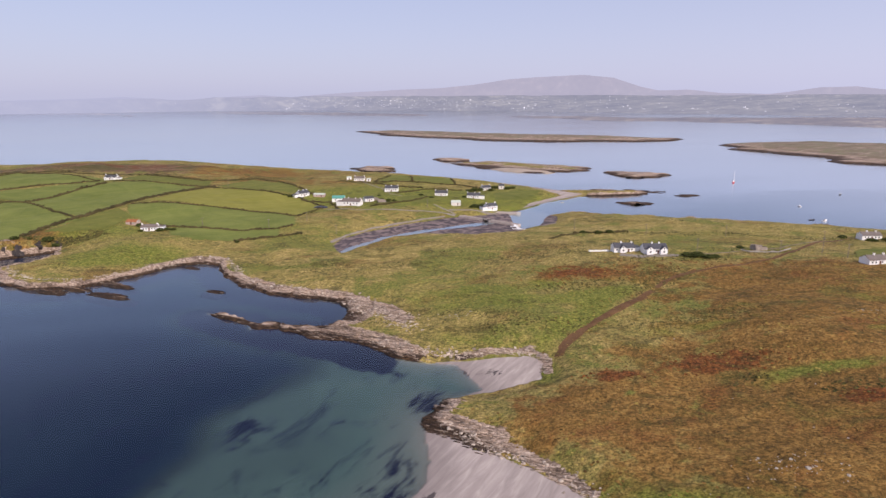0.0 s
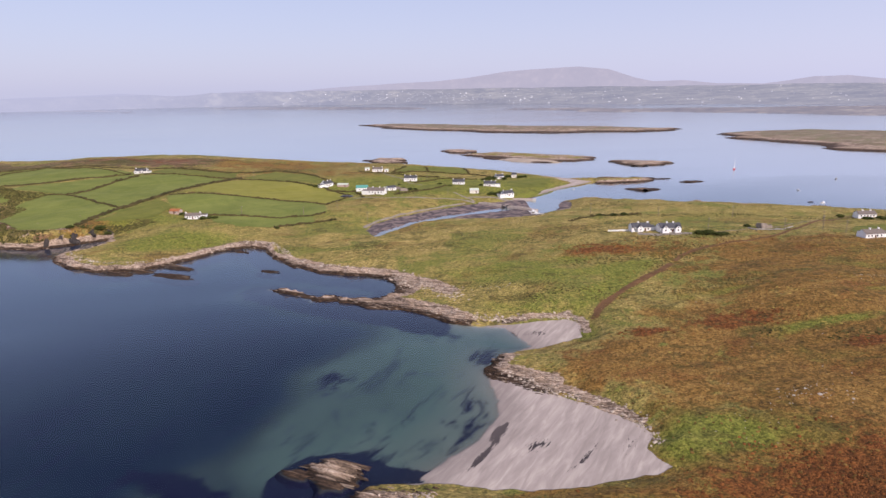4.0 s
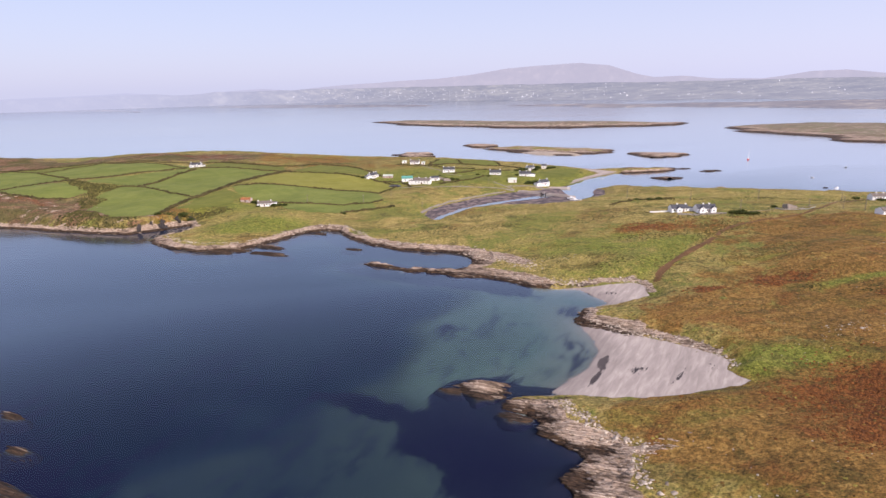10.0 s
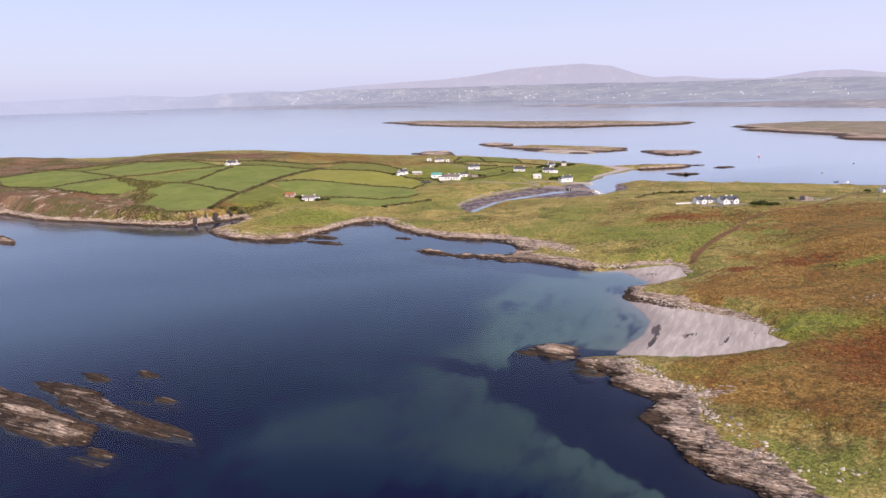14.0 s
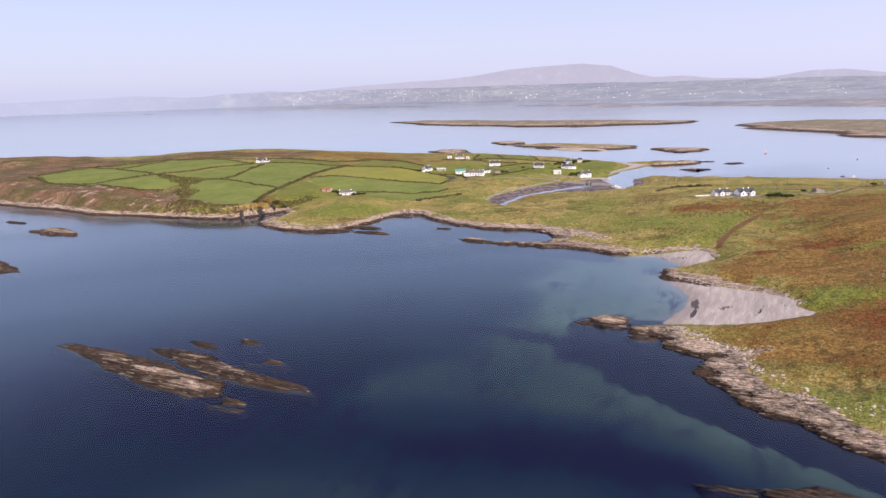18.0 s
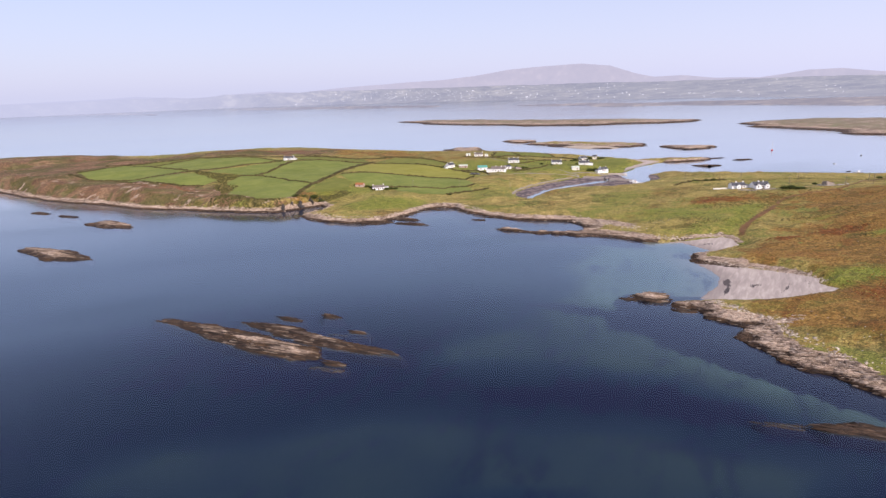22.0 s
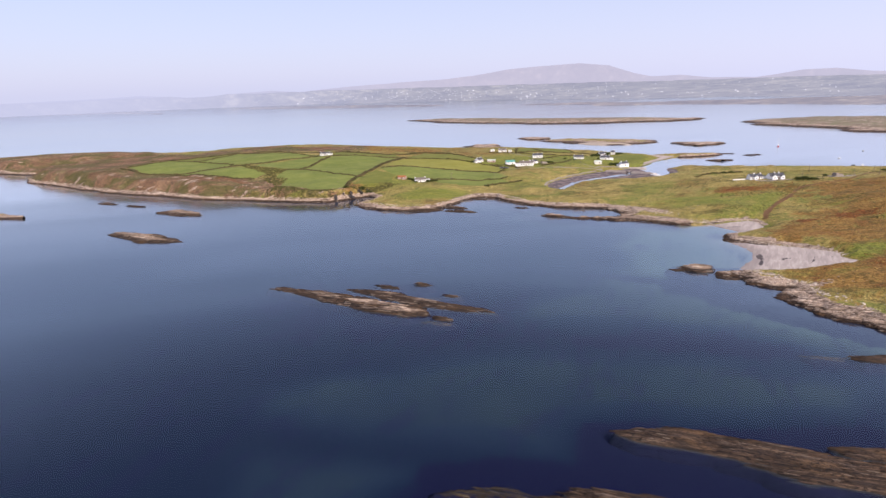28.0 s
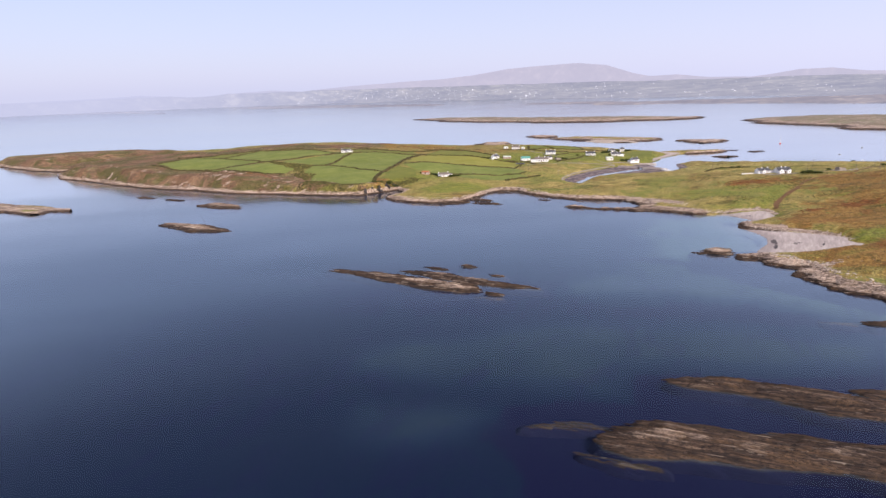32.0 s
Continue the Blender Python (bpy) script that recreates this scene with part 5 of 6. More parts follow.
cottage(62, 624, -10, 6, 5, 3.8, 6.4, "tall pale house beside trees", walls=CREAM, windows=(0.0,), door=None, chimneys=(0.4,))
# the pair on the hill and the two houses further up
cottage(105, 338, 2, 13, 6.6, 2.9, 6.1, "white house with dark slate roof and gabled front", fronts=((-0.1, 3.4),), windows=(-0.36, 0.36), door=0.2, chimneys=(-0.1, 0.4), lean=(1, 3.5, 2.7))
cottage(121, 332, 2, 14.5, 6.8, 3.0, 6.6, "white house with slate roof and two gabled bays", fronts=((-0.28, 3.8), (0.3, 3.6)), windows=(0.02,), door=0.1, chimneys=(-0.1, 0.2))
cottage(219, 292, 8, 13, 6.6, 2.8, 5.6, "white bungalow with grey roof on the hill", roof=BROWN, windows=(-0.36, -0.2, 0.1, 0.3), chimneys=(-0.1, 0.34), lean=(1, 4, 2.8))
cottage(279, 381, -2, 13.5, 6.4, 2.8, 5.6, "white cottage with pale grey roof near the back shore", roof=BROWN, chimneys=(-0.16, 0.28))
# roofless walls by the farm
for k, (x, y, L, W, turn) in enumerate([(-54, 526, 7, 5, 15), (-61, 536, 6, 4, -20), (186, 341, 8, 5, 12)]):
    ruin = thing("ruin", pose(x, y, level(x, y), 0, 0, turn), "roofless grey stone ruin in the grass", "ruin")
    for x0, y0, x1, y1, h in ((-L / 2, -W / 2, L / 2, -W / 2 + 0.6, 1.6), (-L / 2, W / 2 - 0.6, L / 2, W / 2, 2.0), (-L / 2, -W / 2 + 0.6, -L / 2 + 0.6, W / 2 - 0.6, 2.6), (L / 2 - 0.6, -W / 2 + 0.6, L / 2, W / 2 - 0.6, 1.2)):
        bm = bmesh.new()
        v = box(bm, x0, y0, -1, x1, y1, h)
        v[4].co.z += 0.5 + 0.3 * k
        v[6].co.z -= 0.5
        part("wall", bm, RUINED, ruin)
# the white garden wall beside the pair
bm = bmesh.new()
for k in range(8):
    x0, x1 = 86 + k * 1.5, 87.5 + k * 1.5
    box(bm, x0, 340.6 - k * 0.25, level(x0, 340) - 0.6, x1, 341.0 - k * 0.25, level(x0, 340) + 0.95)
tagged(part("garden_wall", bm, WHITE), "low white garden wall beside the house", "wall")
# ---------------------------------------------------------------- causeway, pier, boats, poles
MASONRY = plain("causeway_stone", (0.42, 0.36, 0.31), 0.9, 0.35, 0.6, relief=0.1)
bridge = thing("causeway", pose(36.5, 480, 0, 0, 0, -39), "stone causeway with a small bridge over the creek", "bridge")
for x0, x1 in ((-28, -2.2), (2.2, 31)):
    bm = bmesh.new()
    box(bm, x0, -2.2, -1.0, x1, 2.2, 1.5, 0.98)
    part("embankment", bm, MASONRY, bridge)
bm = bmesh.new()
box(bm, -2.6, -1.8, 1.2, 2.6, 1.8, 1.55)
part("deck", bm, MASONRY, bridge)
for sy in (-1.7, 1.7):
    for x0, x1 in ((-25, -2.3), (-2.2, 2.2), (2.3, 24)):
        bm = bmesh.new()
        box(bm, x0, sy - 0.2, 1.4, x1, sy + 0.2, 2.0 + (0.5 if abs(x0) < 2.25 else 0))
        part("parapet", bm, MASONRY, bridge)
for sx in (-2.4, 2.4):
    bm = bmesh.new()
    box(bm, sx - 0.5, -2.2, -1, sx + 0.5, 2.2, 2.4)
    part("pier_tower", bm, plain("wet_stone", (0.09, 0.075, 0.07), 0.8, 0.4), bridge, "dark wet stone abutment")
pier = thing("pier", pose(56, 513, 0, 0, 0, -14), "low pale stone pier beside the white house", "pier")
bm = bmesh.new()
box(bm, -12, -2, -1.2, 10, 2, 1.4, 0.97)
part("pier_body", bm, MASONRY, pier)
bm = bmesh.new()
box(bm, 9, -2.1, -1.2, 12, 2.1, 1.7, 0.95)
part("pier_head", bm, plain("pale_concrete", (0.5, 0.47, 0.43), 0.85, 0.2), pier)

HULLWHITE, HULLRED, HULLDARK, SPAR = plain("white_gelcoat", (0.78, 0.78, 0.78), 0.3, 0.06), plain("red_hull", (0.50, 0.035, 0.045), 0.35, 0.15), plain("dark_hull", (0.03, 0.03, 0.04), 0.4, 0.2), plain("alloy_spar", (0.6, 0.6, 0.62), 0.35, 0.1, metal=0.7)
TIMBER = plain("grey_timber", (0.20, 0.16, 0.125), 0.85, 0.4, 0.9)


def hull_mesh(L, B, H, sink):
    """A boat's hull: stations from stern to stem, with a flat sheer."""
    bm, rows = bmesh.new(), []
    for k in range(9):
        t = k / 8
        w = B / 2 * (0.72 + 0.55 * t - 1.27 * max(0, t - 0.15) ** 2.2) if t < 1 else 0.03
        w, sheer = max(w, 0.03), H * (0.85 + 0.25 * t * t)
        x = -L / 2 + L * t
        rows.append([bm.verts.new((x, sy * w * f, z)) for sy, f, z in ((-1, 1, sheer), (-1, 0.82, 0.05), (-1, 0.15, -sink), (1, 0.15, -sink), (1, 0.82, 0.05), (1, 1, sheer))])
    for a, b in zip(rows, rows[1:]):
        for i in range(5):
            bm.faces.new((a[i], b[i], b[i + 1], a[i + 1]))
        bm.faces.new((a[5], b[5], b[0], a[0]))
    bm.faces.new(rows[0][::-1]), bm.faces.new(rows[-1])
    bmesh.ops.recalc_face_normals(bm, faces=bm.faces)
    return bm


yacht = thing("sailing_yacht", pose(341, 698, 0, 0, 0, 62), "red-hulled sailing yacht at anchor with bare mast", "boat")
part("hull", hull_mesh(10.5, 3.2, 1.25, 0.4), HULLRED, yacht)
bm = bmesh.new()
box(bm, -1.6, -0.95, 0.85, 2.2, 0.95, 1.6, 0.8)
part("cabin", bm, HULLWHITE, yacht)
bm = bmesh.new()
box(bm, -4.2, -1.2, 0.92, 4.0, 1.2, 1.03, 0.9)
part("deck", bm, HULLWHITE, yacht)
bm = bmesh.new()
tube(bm, (0.6, 0, 1.0), (0.6, 0, 13.5), 0.26, 0.2)
mast = part("mast", bm, HULLWHITE, yacht)
bm = bmesh.new()
tube(bm, (0.5, 0, 2.3), (-3.4, 0, 2.4), 0.16, 0.14)
part("furled_sail", bm, HULLWHITE, yacht)
for a, b in (((4.6, 0, 1.2), (0.6, 0, 12.6)), ((-4.6, 0, 1.1), (0.6, 0, 12.8)), ((0.6, -1.4, 1.0), (0.6, 0, 11.5)), ((0.6, 1.4, 1.0), (0.6, 0, 11.5))):
    bm = bmesh.new()
    tube(bm, a, b, 0.02, 0.02, 4)
    part("stay", bm, SPAR, mast)


def motorboat(x, y, turn, L, paint, label, z=0.0, house=True, name="motorboat"):
    boat = thing(name, pose(x, y, z, 0, 0, turn), label, "boat", "boats round the island")
    part("hull", hull_mesh(L, L * 0.34, L * 0.13, L * 0.05), paint, boat)
    bm = bmesh.new()
    box(bm, -L * 0.4, -L * 0.12, L * 0.10, L * 0.3, L * 0.12, L * 0.118)
    part("sole", bm, TIMBER, boat)
    if house:
        bm = bmesh.new()
        box(bm, -L * 0.05, -L * 0.10, L * 0.11, L * 0.24, L * 0.10, L * 0.27, 0.85)
        part("wheelhouse", bm, HULLWHITE, boat)
    else:
        for f in (-0.2, 0.12):
            bm = bmesh.new()
            box(bm, L * f, -L * 0.14, L * 0.115, L * f + 0.25, L * 0.14, L * 0.13)
            part("thwart", bm, TIMBER, boat)


motorboat(311, 477, 20, 5.7, HULLWHITE, "white motorboat moored off the back shore")
motorboat(303, 481, 5, 4.9, HULLDARK, "dark low boat moored beside a white one", house=False, name="rowing_boat")
motorboat(328, 542, 100, 4.5, HULLWHITE, "small white boat on a mooring")
motorboat(408, 608, 40, 5.3, HULLDARK, "dark motorboat lying off the island")
motorboat(115, 567, 30, 3.7, HULLWHITE, "small white boat afloat by the spit", house=False, name="rowing_boat")
motorboat(56, 457, 12, 6.1, HULLWHITE, "white boat drawn up on the creek's mud", level(56, 457) + 0.3)
motorboat(57, 449, -8, 6.6, HULLWHITE, "white half-decked boat drawn up beside the creek", level(57, 449) + 0.3)
motorboat(62, 446, -30, 4.1, HULLWHITE, "white dinghy drawn up beside the creek", level(62, 446) + 0.2, house=False, name="dinghy")

first = None
for x, y, h in [(94, 417, 8), (137, 393, 8), (187, 385, 8.5), (145, 330, 8), (189, 324, 8), (212, 323, 9), (214, 305, 8), (-211, 587, 7.5), (-33, 592, 7.5), (-13, 510, 7.5), (-77, 424, 7), (-173, 423, 7), (-127, 429, 7), (-105, 455, 7), (240, 366, 8), (-322, 596, 8)]:
    m = pose(x, y, level(x, y), 0, 0, 20)
    if first is None:
        first = thing("utility_pole", m, "grey wooden utility pole with a cross-arm in grass", "utility pole", "utility poles")
        bm = bmesh.new()
        tube(bm, (0, 0, -1), (0, 0, 8), 0.19, 0.14)
        part("pole", bm, TIMBER, first)
        bm = bmesh.new()
        box(bm, -0.9, -0.07, 7.3, 0.9, 0.07, 7.45)
        arm = part("cross_arm", bm, TIMBER, first)
        for sx in (-0.75, 0, 0.75):
            bm = bmesh.new()
            tube(bm, (sx, 0, 7.45), (sx, 0, 7.7), 0.06, 0.05, 6)
            part("insulator", bm, PALETIN, arm)
    else:
        copy_thing(first, m @ Matrix.Diagonal((1, 1, h / 8, 1)))
# the covered silage heap by the farm
bm = bmesh.new()
bmesh.ops.create_grid(bm, x_segments=22, y_segments=12, size=1)
for v in bm.verts:
    u, w = v.co.x, v.co.y
    v.co = Vector((u * 6.5, w * 3.4, 1.7 * max(0, 1 - abs(u) ** 6) * max(0, 1 - abs(w) ** 4) + 0.12 * math.sin(u * 9 + w * 5) - 0.3))
heap = part("silage_heap", bm, plain("black_plastic", (0.02, 0.02, 0.03), 0.35, 0.4, 0.8, spec=0.5, relief=0.1))
heap.matrix_world = pose(-105, 511, level(-105, 511), 0, 0, -12)
tagged(heap, "silage heap under black plastic at the field's edge", "silage heap")
# ---------------------------------------------------------------- shrubs, boulders, beds of rock, heather
LEAF = patchy("shrub_leaves", (0.016, 0.024, 0.006), (0.075, 0.085, 0.022), 0.15, 1.2, True)
BARK = plain("bark", (0.09, 0.07, 0.055), 0.9, 0.4)


def crown_mesh(seed, clumps=260):
    """A shrub's crown, 1 m round: many small bent leaf clumps with gaps between."""
    rng = np.random.default_rng(seed)
    bm = bmesh.new()
    for _ in range(clumps):
        d = Vector(rng.normal(size=3)).normalized()
        d.z = abs(d.z) * 0.9
        lump = 0.75 + 0.35 * noise.noise(d * 2.3 + Vector((seed, 0, 0)))
        c = d * lump * rng.uniform(0.55, 1.0) ** 0.5
        r = rng.uniform(0.09, 0.2)
        turn = Euler(rng.uniform(0, 6.28, 3)).to_matrix()
        pts = [bm.verts.new(c + turn @ Vector(p) * r) for p in ((1, 0, 0), (-0.5, 0.87, 0.1), (-0.5, -0.87, -0.1), (0.1, 0, 0.8), (0, 0.1, -0.7))]
        for f in ((0, 1, 3), (1, 2, 3), (2, 0, 3), (1, 0, 4), (2, 1, 4), (0, 2, 4)):
            bm.faces.new([pts[i] for i in f])
    return bm


shrubs = []
for k in range(3):
    s = thing("shrub", pose(0, 0, -60), "dark green rounded shrub in rough grass", "shrub", "shrubs by the houses")
    bm = crown_mesh(k + 3)
    bm.transform(Matrix.Translation((0, 0, 0.35)))
    part("crown", bm, LEAF, s)
    bm = bmesh.new()
    for a in range(4):
        tube(bm, (0.03 * math.cos(a * 1.6), 0.03 * math.sin(a * 1.6), -0.2), (0.4 * math.cos(a * 1.6 + k), 0.4 * math.sin(a * 1.6 + k), 0.75), 0.05, 0.02, 5)
    part("trunk", bm, BARK, s)
    shrubs.append(s)
SHRUB_AT = [
    [(-138, 391, 3.4), (-275, 374, 3.4), (-272, 384, 3.8), (-264, 390, 4.2), (-257, 387, 3.4), (-279, 380, 3.6), (141, 320, 4.2), (146, 317, 3.4), (136, 322, 3.6), (150, 319, 3.0), (96, 400, 3.0), (106, 397, 3.2), (114, 399, 3.0), (-229, 430, 3.2), (-217, 421, 3.4), (-213, 418, 3.0), (-210, 407, 2.6),
     (-198, 410, 3.4), (-194, 412, 3.0), (-189, 411, 2.6), (20, 550, 2.6), (33, 519, 4.0), (29, 523, 3.6), (26, 518, 3.0), (36, 526, 3.6)],
    [(27, 600, 4.0), (33, 606, 4.5), (39, 612, 4.2), (50, 612, 3.8), (55, 626, 4.6), (68, 622, 4.0), (74, 626, 4.2), (44, 626, 4.5), (275, 372, 3.4), (284, 371, 3.8), (291, 373, 3.6), (298, 377, 3.2), (264, 384, 3.4),
     (177, 345, 3.0), (-140, 548, 3.2), (-146, 552, 2.8), (-55, 533, 3.0), (-48, 527, 3.4), (-43, 530, 2.8), (-10, 548, 2.4), (-20, 560, 2.6), (-60, 560, 2.2)],
]
rng = np.random.default_rng(8)
for k, (x, y, r) in enumerate(p for row in SHRUB_AT for p in row):
    r *= 0.58
    m = pose(x, y, level(x, y) - 0.1, 0, 0, rng.uniform(0, 360)) @ Matrix.Diagonal((r * rng.uniform(0.8, 1.1), r * rng.uniform(0.8, 1.1), r * rng.uniform(0.6, 0.85), 1))
    if k < 3:
        shrubs[k].matrix_world = m
    else:
        copy_thing(shrubs[k % 3], m)

# low shapes to strew: a mound, a slab
HEX = [(math.cos(a), math.sin(a)) for a in np.linspace(0, 2 * math.pi, 7)[:-1]]
MOUND_V = [(x, y, -0.25) for x, y in HEX] + [(0.66 * x + 0.08, 0.62 * y, 0.62 + 0.12 * (i % 2)) for i, (x, y) in enumerate(HEX)] + [(0.05, -0.06, 1.0)]
MOUND_F = [f for i in range(6) for f in ((i, (i + 1) % 6, 6 + i), ((i + 1) % 6, 6 + (i + 1) % 6, 6 + i), (6 + i, 6 + (i + 1) % 6, 12))]
SLAB_V = [(-1, -0.9, -1), (0.9, -1, -1), (1, 0.8, -1), (-0.8, 1, -1), (-0.85, -0.7, 0.5), (0.7, -0.85, 0.75), (0.9, 0.6, 0.45), (-0.6, 0.8, 0.8)]
SLAB_F = [(4, 5, 6), (4, 6, 7), (0, 1, 5), (0, 5, 4), (1, 2, 6), (1, 6, 5), (2, 3, 7), (2, 7, 6), (3, 0, 4), (3, 4, 7)]


def shore_rock_material(name, low, weed_tone=1.0, lichen=0.8):
    a = Mat(name)
    rock, beds, fine = rock_color(a, low, weed_tone)
    rnd = a.n("NewGeometry").outputs["Random Per Island"]
    col = a.mix(a.step(rnd, 0.4, 0.05, 0.0, 0.45), rock, (0.05, 0.036, 0.028))
    col = a.mix(a.step(rnd, lichen, lichen + 0.1, 0.0, 0.6), col, (0.36, 0.29, 0.225))
    return a.surface(col, 0.85, a.bump(a.math("ADD", beds, a.math("MULTIPLY", fine, 0.5)), 0.9, 0.25), spec=0.25)


SHORE, BEDROCK, REEFBED = shore_rock_material("shore_rock", 1.5), shore_rock_material("skerry_bed", 1.8, 0.9, 0.88), shore_rock_material("reef_bed", 2.8, 0.82, 0.93)


def cast(n, x0, x1, y0, y1, seed, want):
    """n random places in a rectangle, kept where want(x, y) exceeds a random number."""
    r = np.random.default_rng(seed)
    x, y = r.uniform(x0, x1, n), r.uniform(y0, y1, n)
    ok = want(x, y) > r.uniform(0, 1, n)
    return x[ok], y[ok], r


def rocky_want(x, y):
    return np.clip(kind_at("rock", x, y) * 1.1, 0, 1) * (levels(x, y) > 0.1)


x, y, r = cast(48000, -60, 80, -40, 300, 11, rocky_want)
n = len(x)
long = r.uniform(0.5, 1.6, n) * r.uniform(0.6, 1.6, n)
strewn("shore_rocks", SLAB_V, SLAB_F, poses(x, y, levels(x, y) + 0.05, STRIKE + r.normal(0, 0.10, n), long, r.uniform(0.09, 0.26, n), r.uniform(0.08, 0.30, n), r.normal(0.35, 0.25, n)), SHORE,
       "broken beds of pale and brown rock along the shore", "rocks")
x, y, r = cast(40000, -560, -40, 230, 480, 12, rocky_want)
n = len(x)
strewn("shore_rocks", SLAB_V, SLAB_F, poses(x, y, levels(x, y) + 0.05, STRIKE + r.normal(0, 0.25, n), r.uniform(0.5, 1.6, n), r.uniform(0.12, 0.4, n), r.uniform(0.08, 0.3, n), r.normal(0.3, 0.25, n)), SHORE,
       "broken beds of rock round the bay and below the cliffs", "rocks")
r = np.random.default_rng(13)
for gx, gy, gz, sp, rock in SLABS:
    if sp > 0.9 or len(gx) < 8:
        continue
    k = r.choice(len(gx), max(4, int(len(gx) * sp * sp * 1.3)), replace=True)
    x, y, z, n = gx[k], gy[k], gz[k], len(k)
    slabs = strewn("bedding", SLAB_V, SLAB_F, poses(x, y, z - 0.05, STRIKE + r.normal(0, 0.05, n), r.uniform(1.0, 4.2, n), r.uniform(0.06, 0.2, n), r.uniform(0.1, 0.34, n), r.normal(0.4, 0.2, n)),
                   REEFBED if rock.name.startswith("reef") else BEDROCK, "", "")
    slabs.parent = rock
# storm-thrown pale stones along the upper edge of the rocks and strands
STORM = shore_rock_material("storm_stone", 0.3)


def upper_edge(x, y):
    k = kind_at("rock", x, y)
    return ((k > 0.03) & (k < 0.75) & (levels(x, y) > 1.5)) * np.clip(0.5 + 1.6 * rough_map(x, y, 11, 2, 88), 0, 1)


x, y, r = cast(26000, -70, 70, -40, 300, 14, upper_edge)
n = len(x)
s_ = r.uniform(0.12, 0.5, n) * r.uniform(0.6, 1.5, n)
strewn("storm_stones", MOUND_V, MOUND_F, poses(x, y, levels(x, y), r.uniform(0, 6.28, n), s_, s_ * r.uniform(0.5, 0.9, n), s_ * r.uniform(0.4, 0.8, n)), STORM, "pale stones thrown up along the rocks' upper edge", "stones")

# banks of pale stones thrown up where the grass begins: line, width
PALE = patchy("pale_stone", (0.16, 0.125, 0.095), (0.58, 0.49, 0.39), 0.1, 1.0, True)
STONE_BANKS = [
    ([(-50, 285), (-40, 272), (-28, 262), (-18, 250), (-14, 240)], 5.0), ([(0, 166), (8, 158), (17, 151), (25, 144), (31, 137), (36, 131), (39, 124), (38, 117)], 2.0),
    ([(-30, 233), (-20, 226), (-10, 220), (8, 217), (20, 219), (34, 219), (39, 212), (38, 200)], 1.8), ([(-30, 99), (-24, 89), (-21, 79), (-10, 72), (-15, 66), (-15, 57), (-13, 48), (-10, 42), (-11, 37), (-5, 31), (0, 29), (8, 24)], 2.4),
    ([(-255, 338), (-240, 322), (-222, 314), (-203, 312), (-190, 320), (-178, 334), (-166, 348), (-150, 360), (-138, 358)], 1.4), ([(-135, 358), (-122, 338), (-110, 318), (-95, 305), (-75, 297), (-55, 290)], 1.8),
]
bx_, by_ = [], []
r = np.random.default_rng(17)
for line, wide in STONE_BANKS:
    for (ax, ay), (bx, by) in zip(line, line[1:]):
        n = int(math.hypot(bx - ax, by - ay) * wide * 3.6)
        t = r.uniform(0, 1, n)
        bx_.append(ax + (bx - ax) * t + r.normal(0, wide * 0.7, n)), by_.append(ay + (by - ay) * t + r.normal(0, wide * 0.7, n))
x, y = np.concatenate(bx_), np.concatenate(by_)
keep = (rough_map(x, y, 9, 3, 96) > r.uniform(-0.5, 0.35, len(x))) & (levels(x, y) > 0.5)
x, y = x[keep], y[keep]
n = len(x)
s_ = r.uniform(0.15, 0.5, n) * r.uniform(0.5, 2.0, n)
strewn("storm_stones", SLAB_V, SLAB_F, poses(x, y, levels(x, y), r.uniform(0, 6.28, n), s_, s_ * r.uniform(0.3, 0.9, n), s_ * r.uniform(0.2, 0.6, n), r.normal(0, 0.3, n)), PALE, "pale boulders and stones banked where the grass begins", "stones")

# dark fins of rock standing in the mouth of the cove
FIN = plain("dark_cliff_rock", (0.05, 0.042, 0.038), 0.9, 0.6, 0.5, relief=0.2)
for k, (x, y, high, wide) in enumerate([(-290, 368, 7.5, 4.6), (-282, 372, 9.0, 4.6), (-275, 377, 10.0, 5.2), (-267, 384, 9.0, 4.8), (-258, 391, 7.0, 5.0)]):
    bm = bmesh.new()
    bmesh.ops.create_icosphere(bm, subdivisions=3, radius=1)
    for v in bm.verts:
        q = v.co.copy()
        v.co = Vector((q.x * wide * (1.1 - 0.35 * q.z), q.y * wide * 0.55 * (1.1 - 0.4 * q.z), q.z * high * 0.5))
        v.co *= 0.95 + 0.8 * noise.noise(Vector((q.x * 1.7 + 9 * k, q.y * 1.7, q.z * 1.3))) + 0.35 * noise.noise(q * 4.5 + Vector((k, 0, 0)))
    fin = part("rock_fin", bm, FIN)
    fin.matrix_world = pose(x, y, high * 0.30, 0, 14 * (-1) ** k, 128 + 22 * math.sin(2.3 * k))
    tagged(fin, "dark upright fin of cliff rock in the cove", "rock", "rock fins in the cove")

# pale boulders on the moor: each its own
BOULDER = plain("lichened_boulder", (0.38, 0.34, 0.28), 0.9, 0.4, 0.9, relief=0.1)
r = np.random.default_rng(21)
bm0 = bmesh.new()
bmesh.ops.create_icosphere(bm0, subdivisions=2, radius=1)
for v in bm0.verts:
    v.co *= 0.8 + 0.35 * noise.noise(v.co * 1.6)
    v.co.z *= 0.62
rock_one = None
spots = [(89, 128, 1.3), (87, 132, 0.8), (82, 129, 0.8), (80, 134, 0.7), (97, 125, 0.9), (84, 131.5, 0.7)]
spots += [(86 + r.normal(0, 8), 129 + r.normal(0, 3.5), r.uniform(0.15, 0.45)) for _ in range(60)] + [(r.uniform(60, 170), r.uniform(90, 240), r.uniform(0.2, 0.55)) for _ in range(26)] + [(8 + r.normal(0, 7), 250 + r.normal(0, 2.5), r.uniform(0.3, 0.7)) for _ in range(18)]
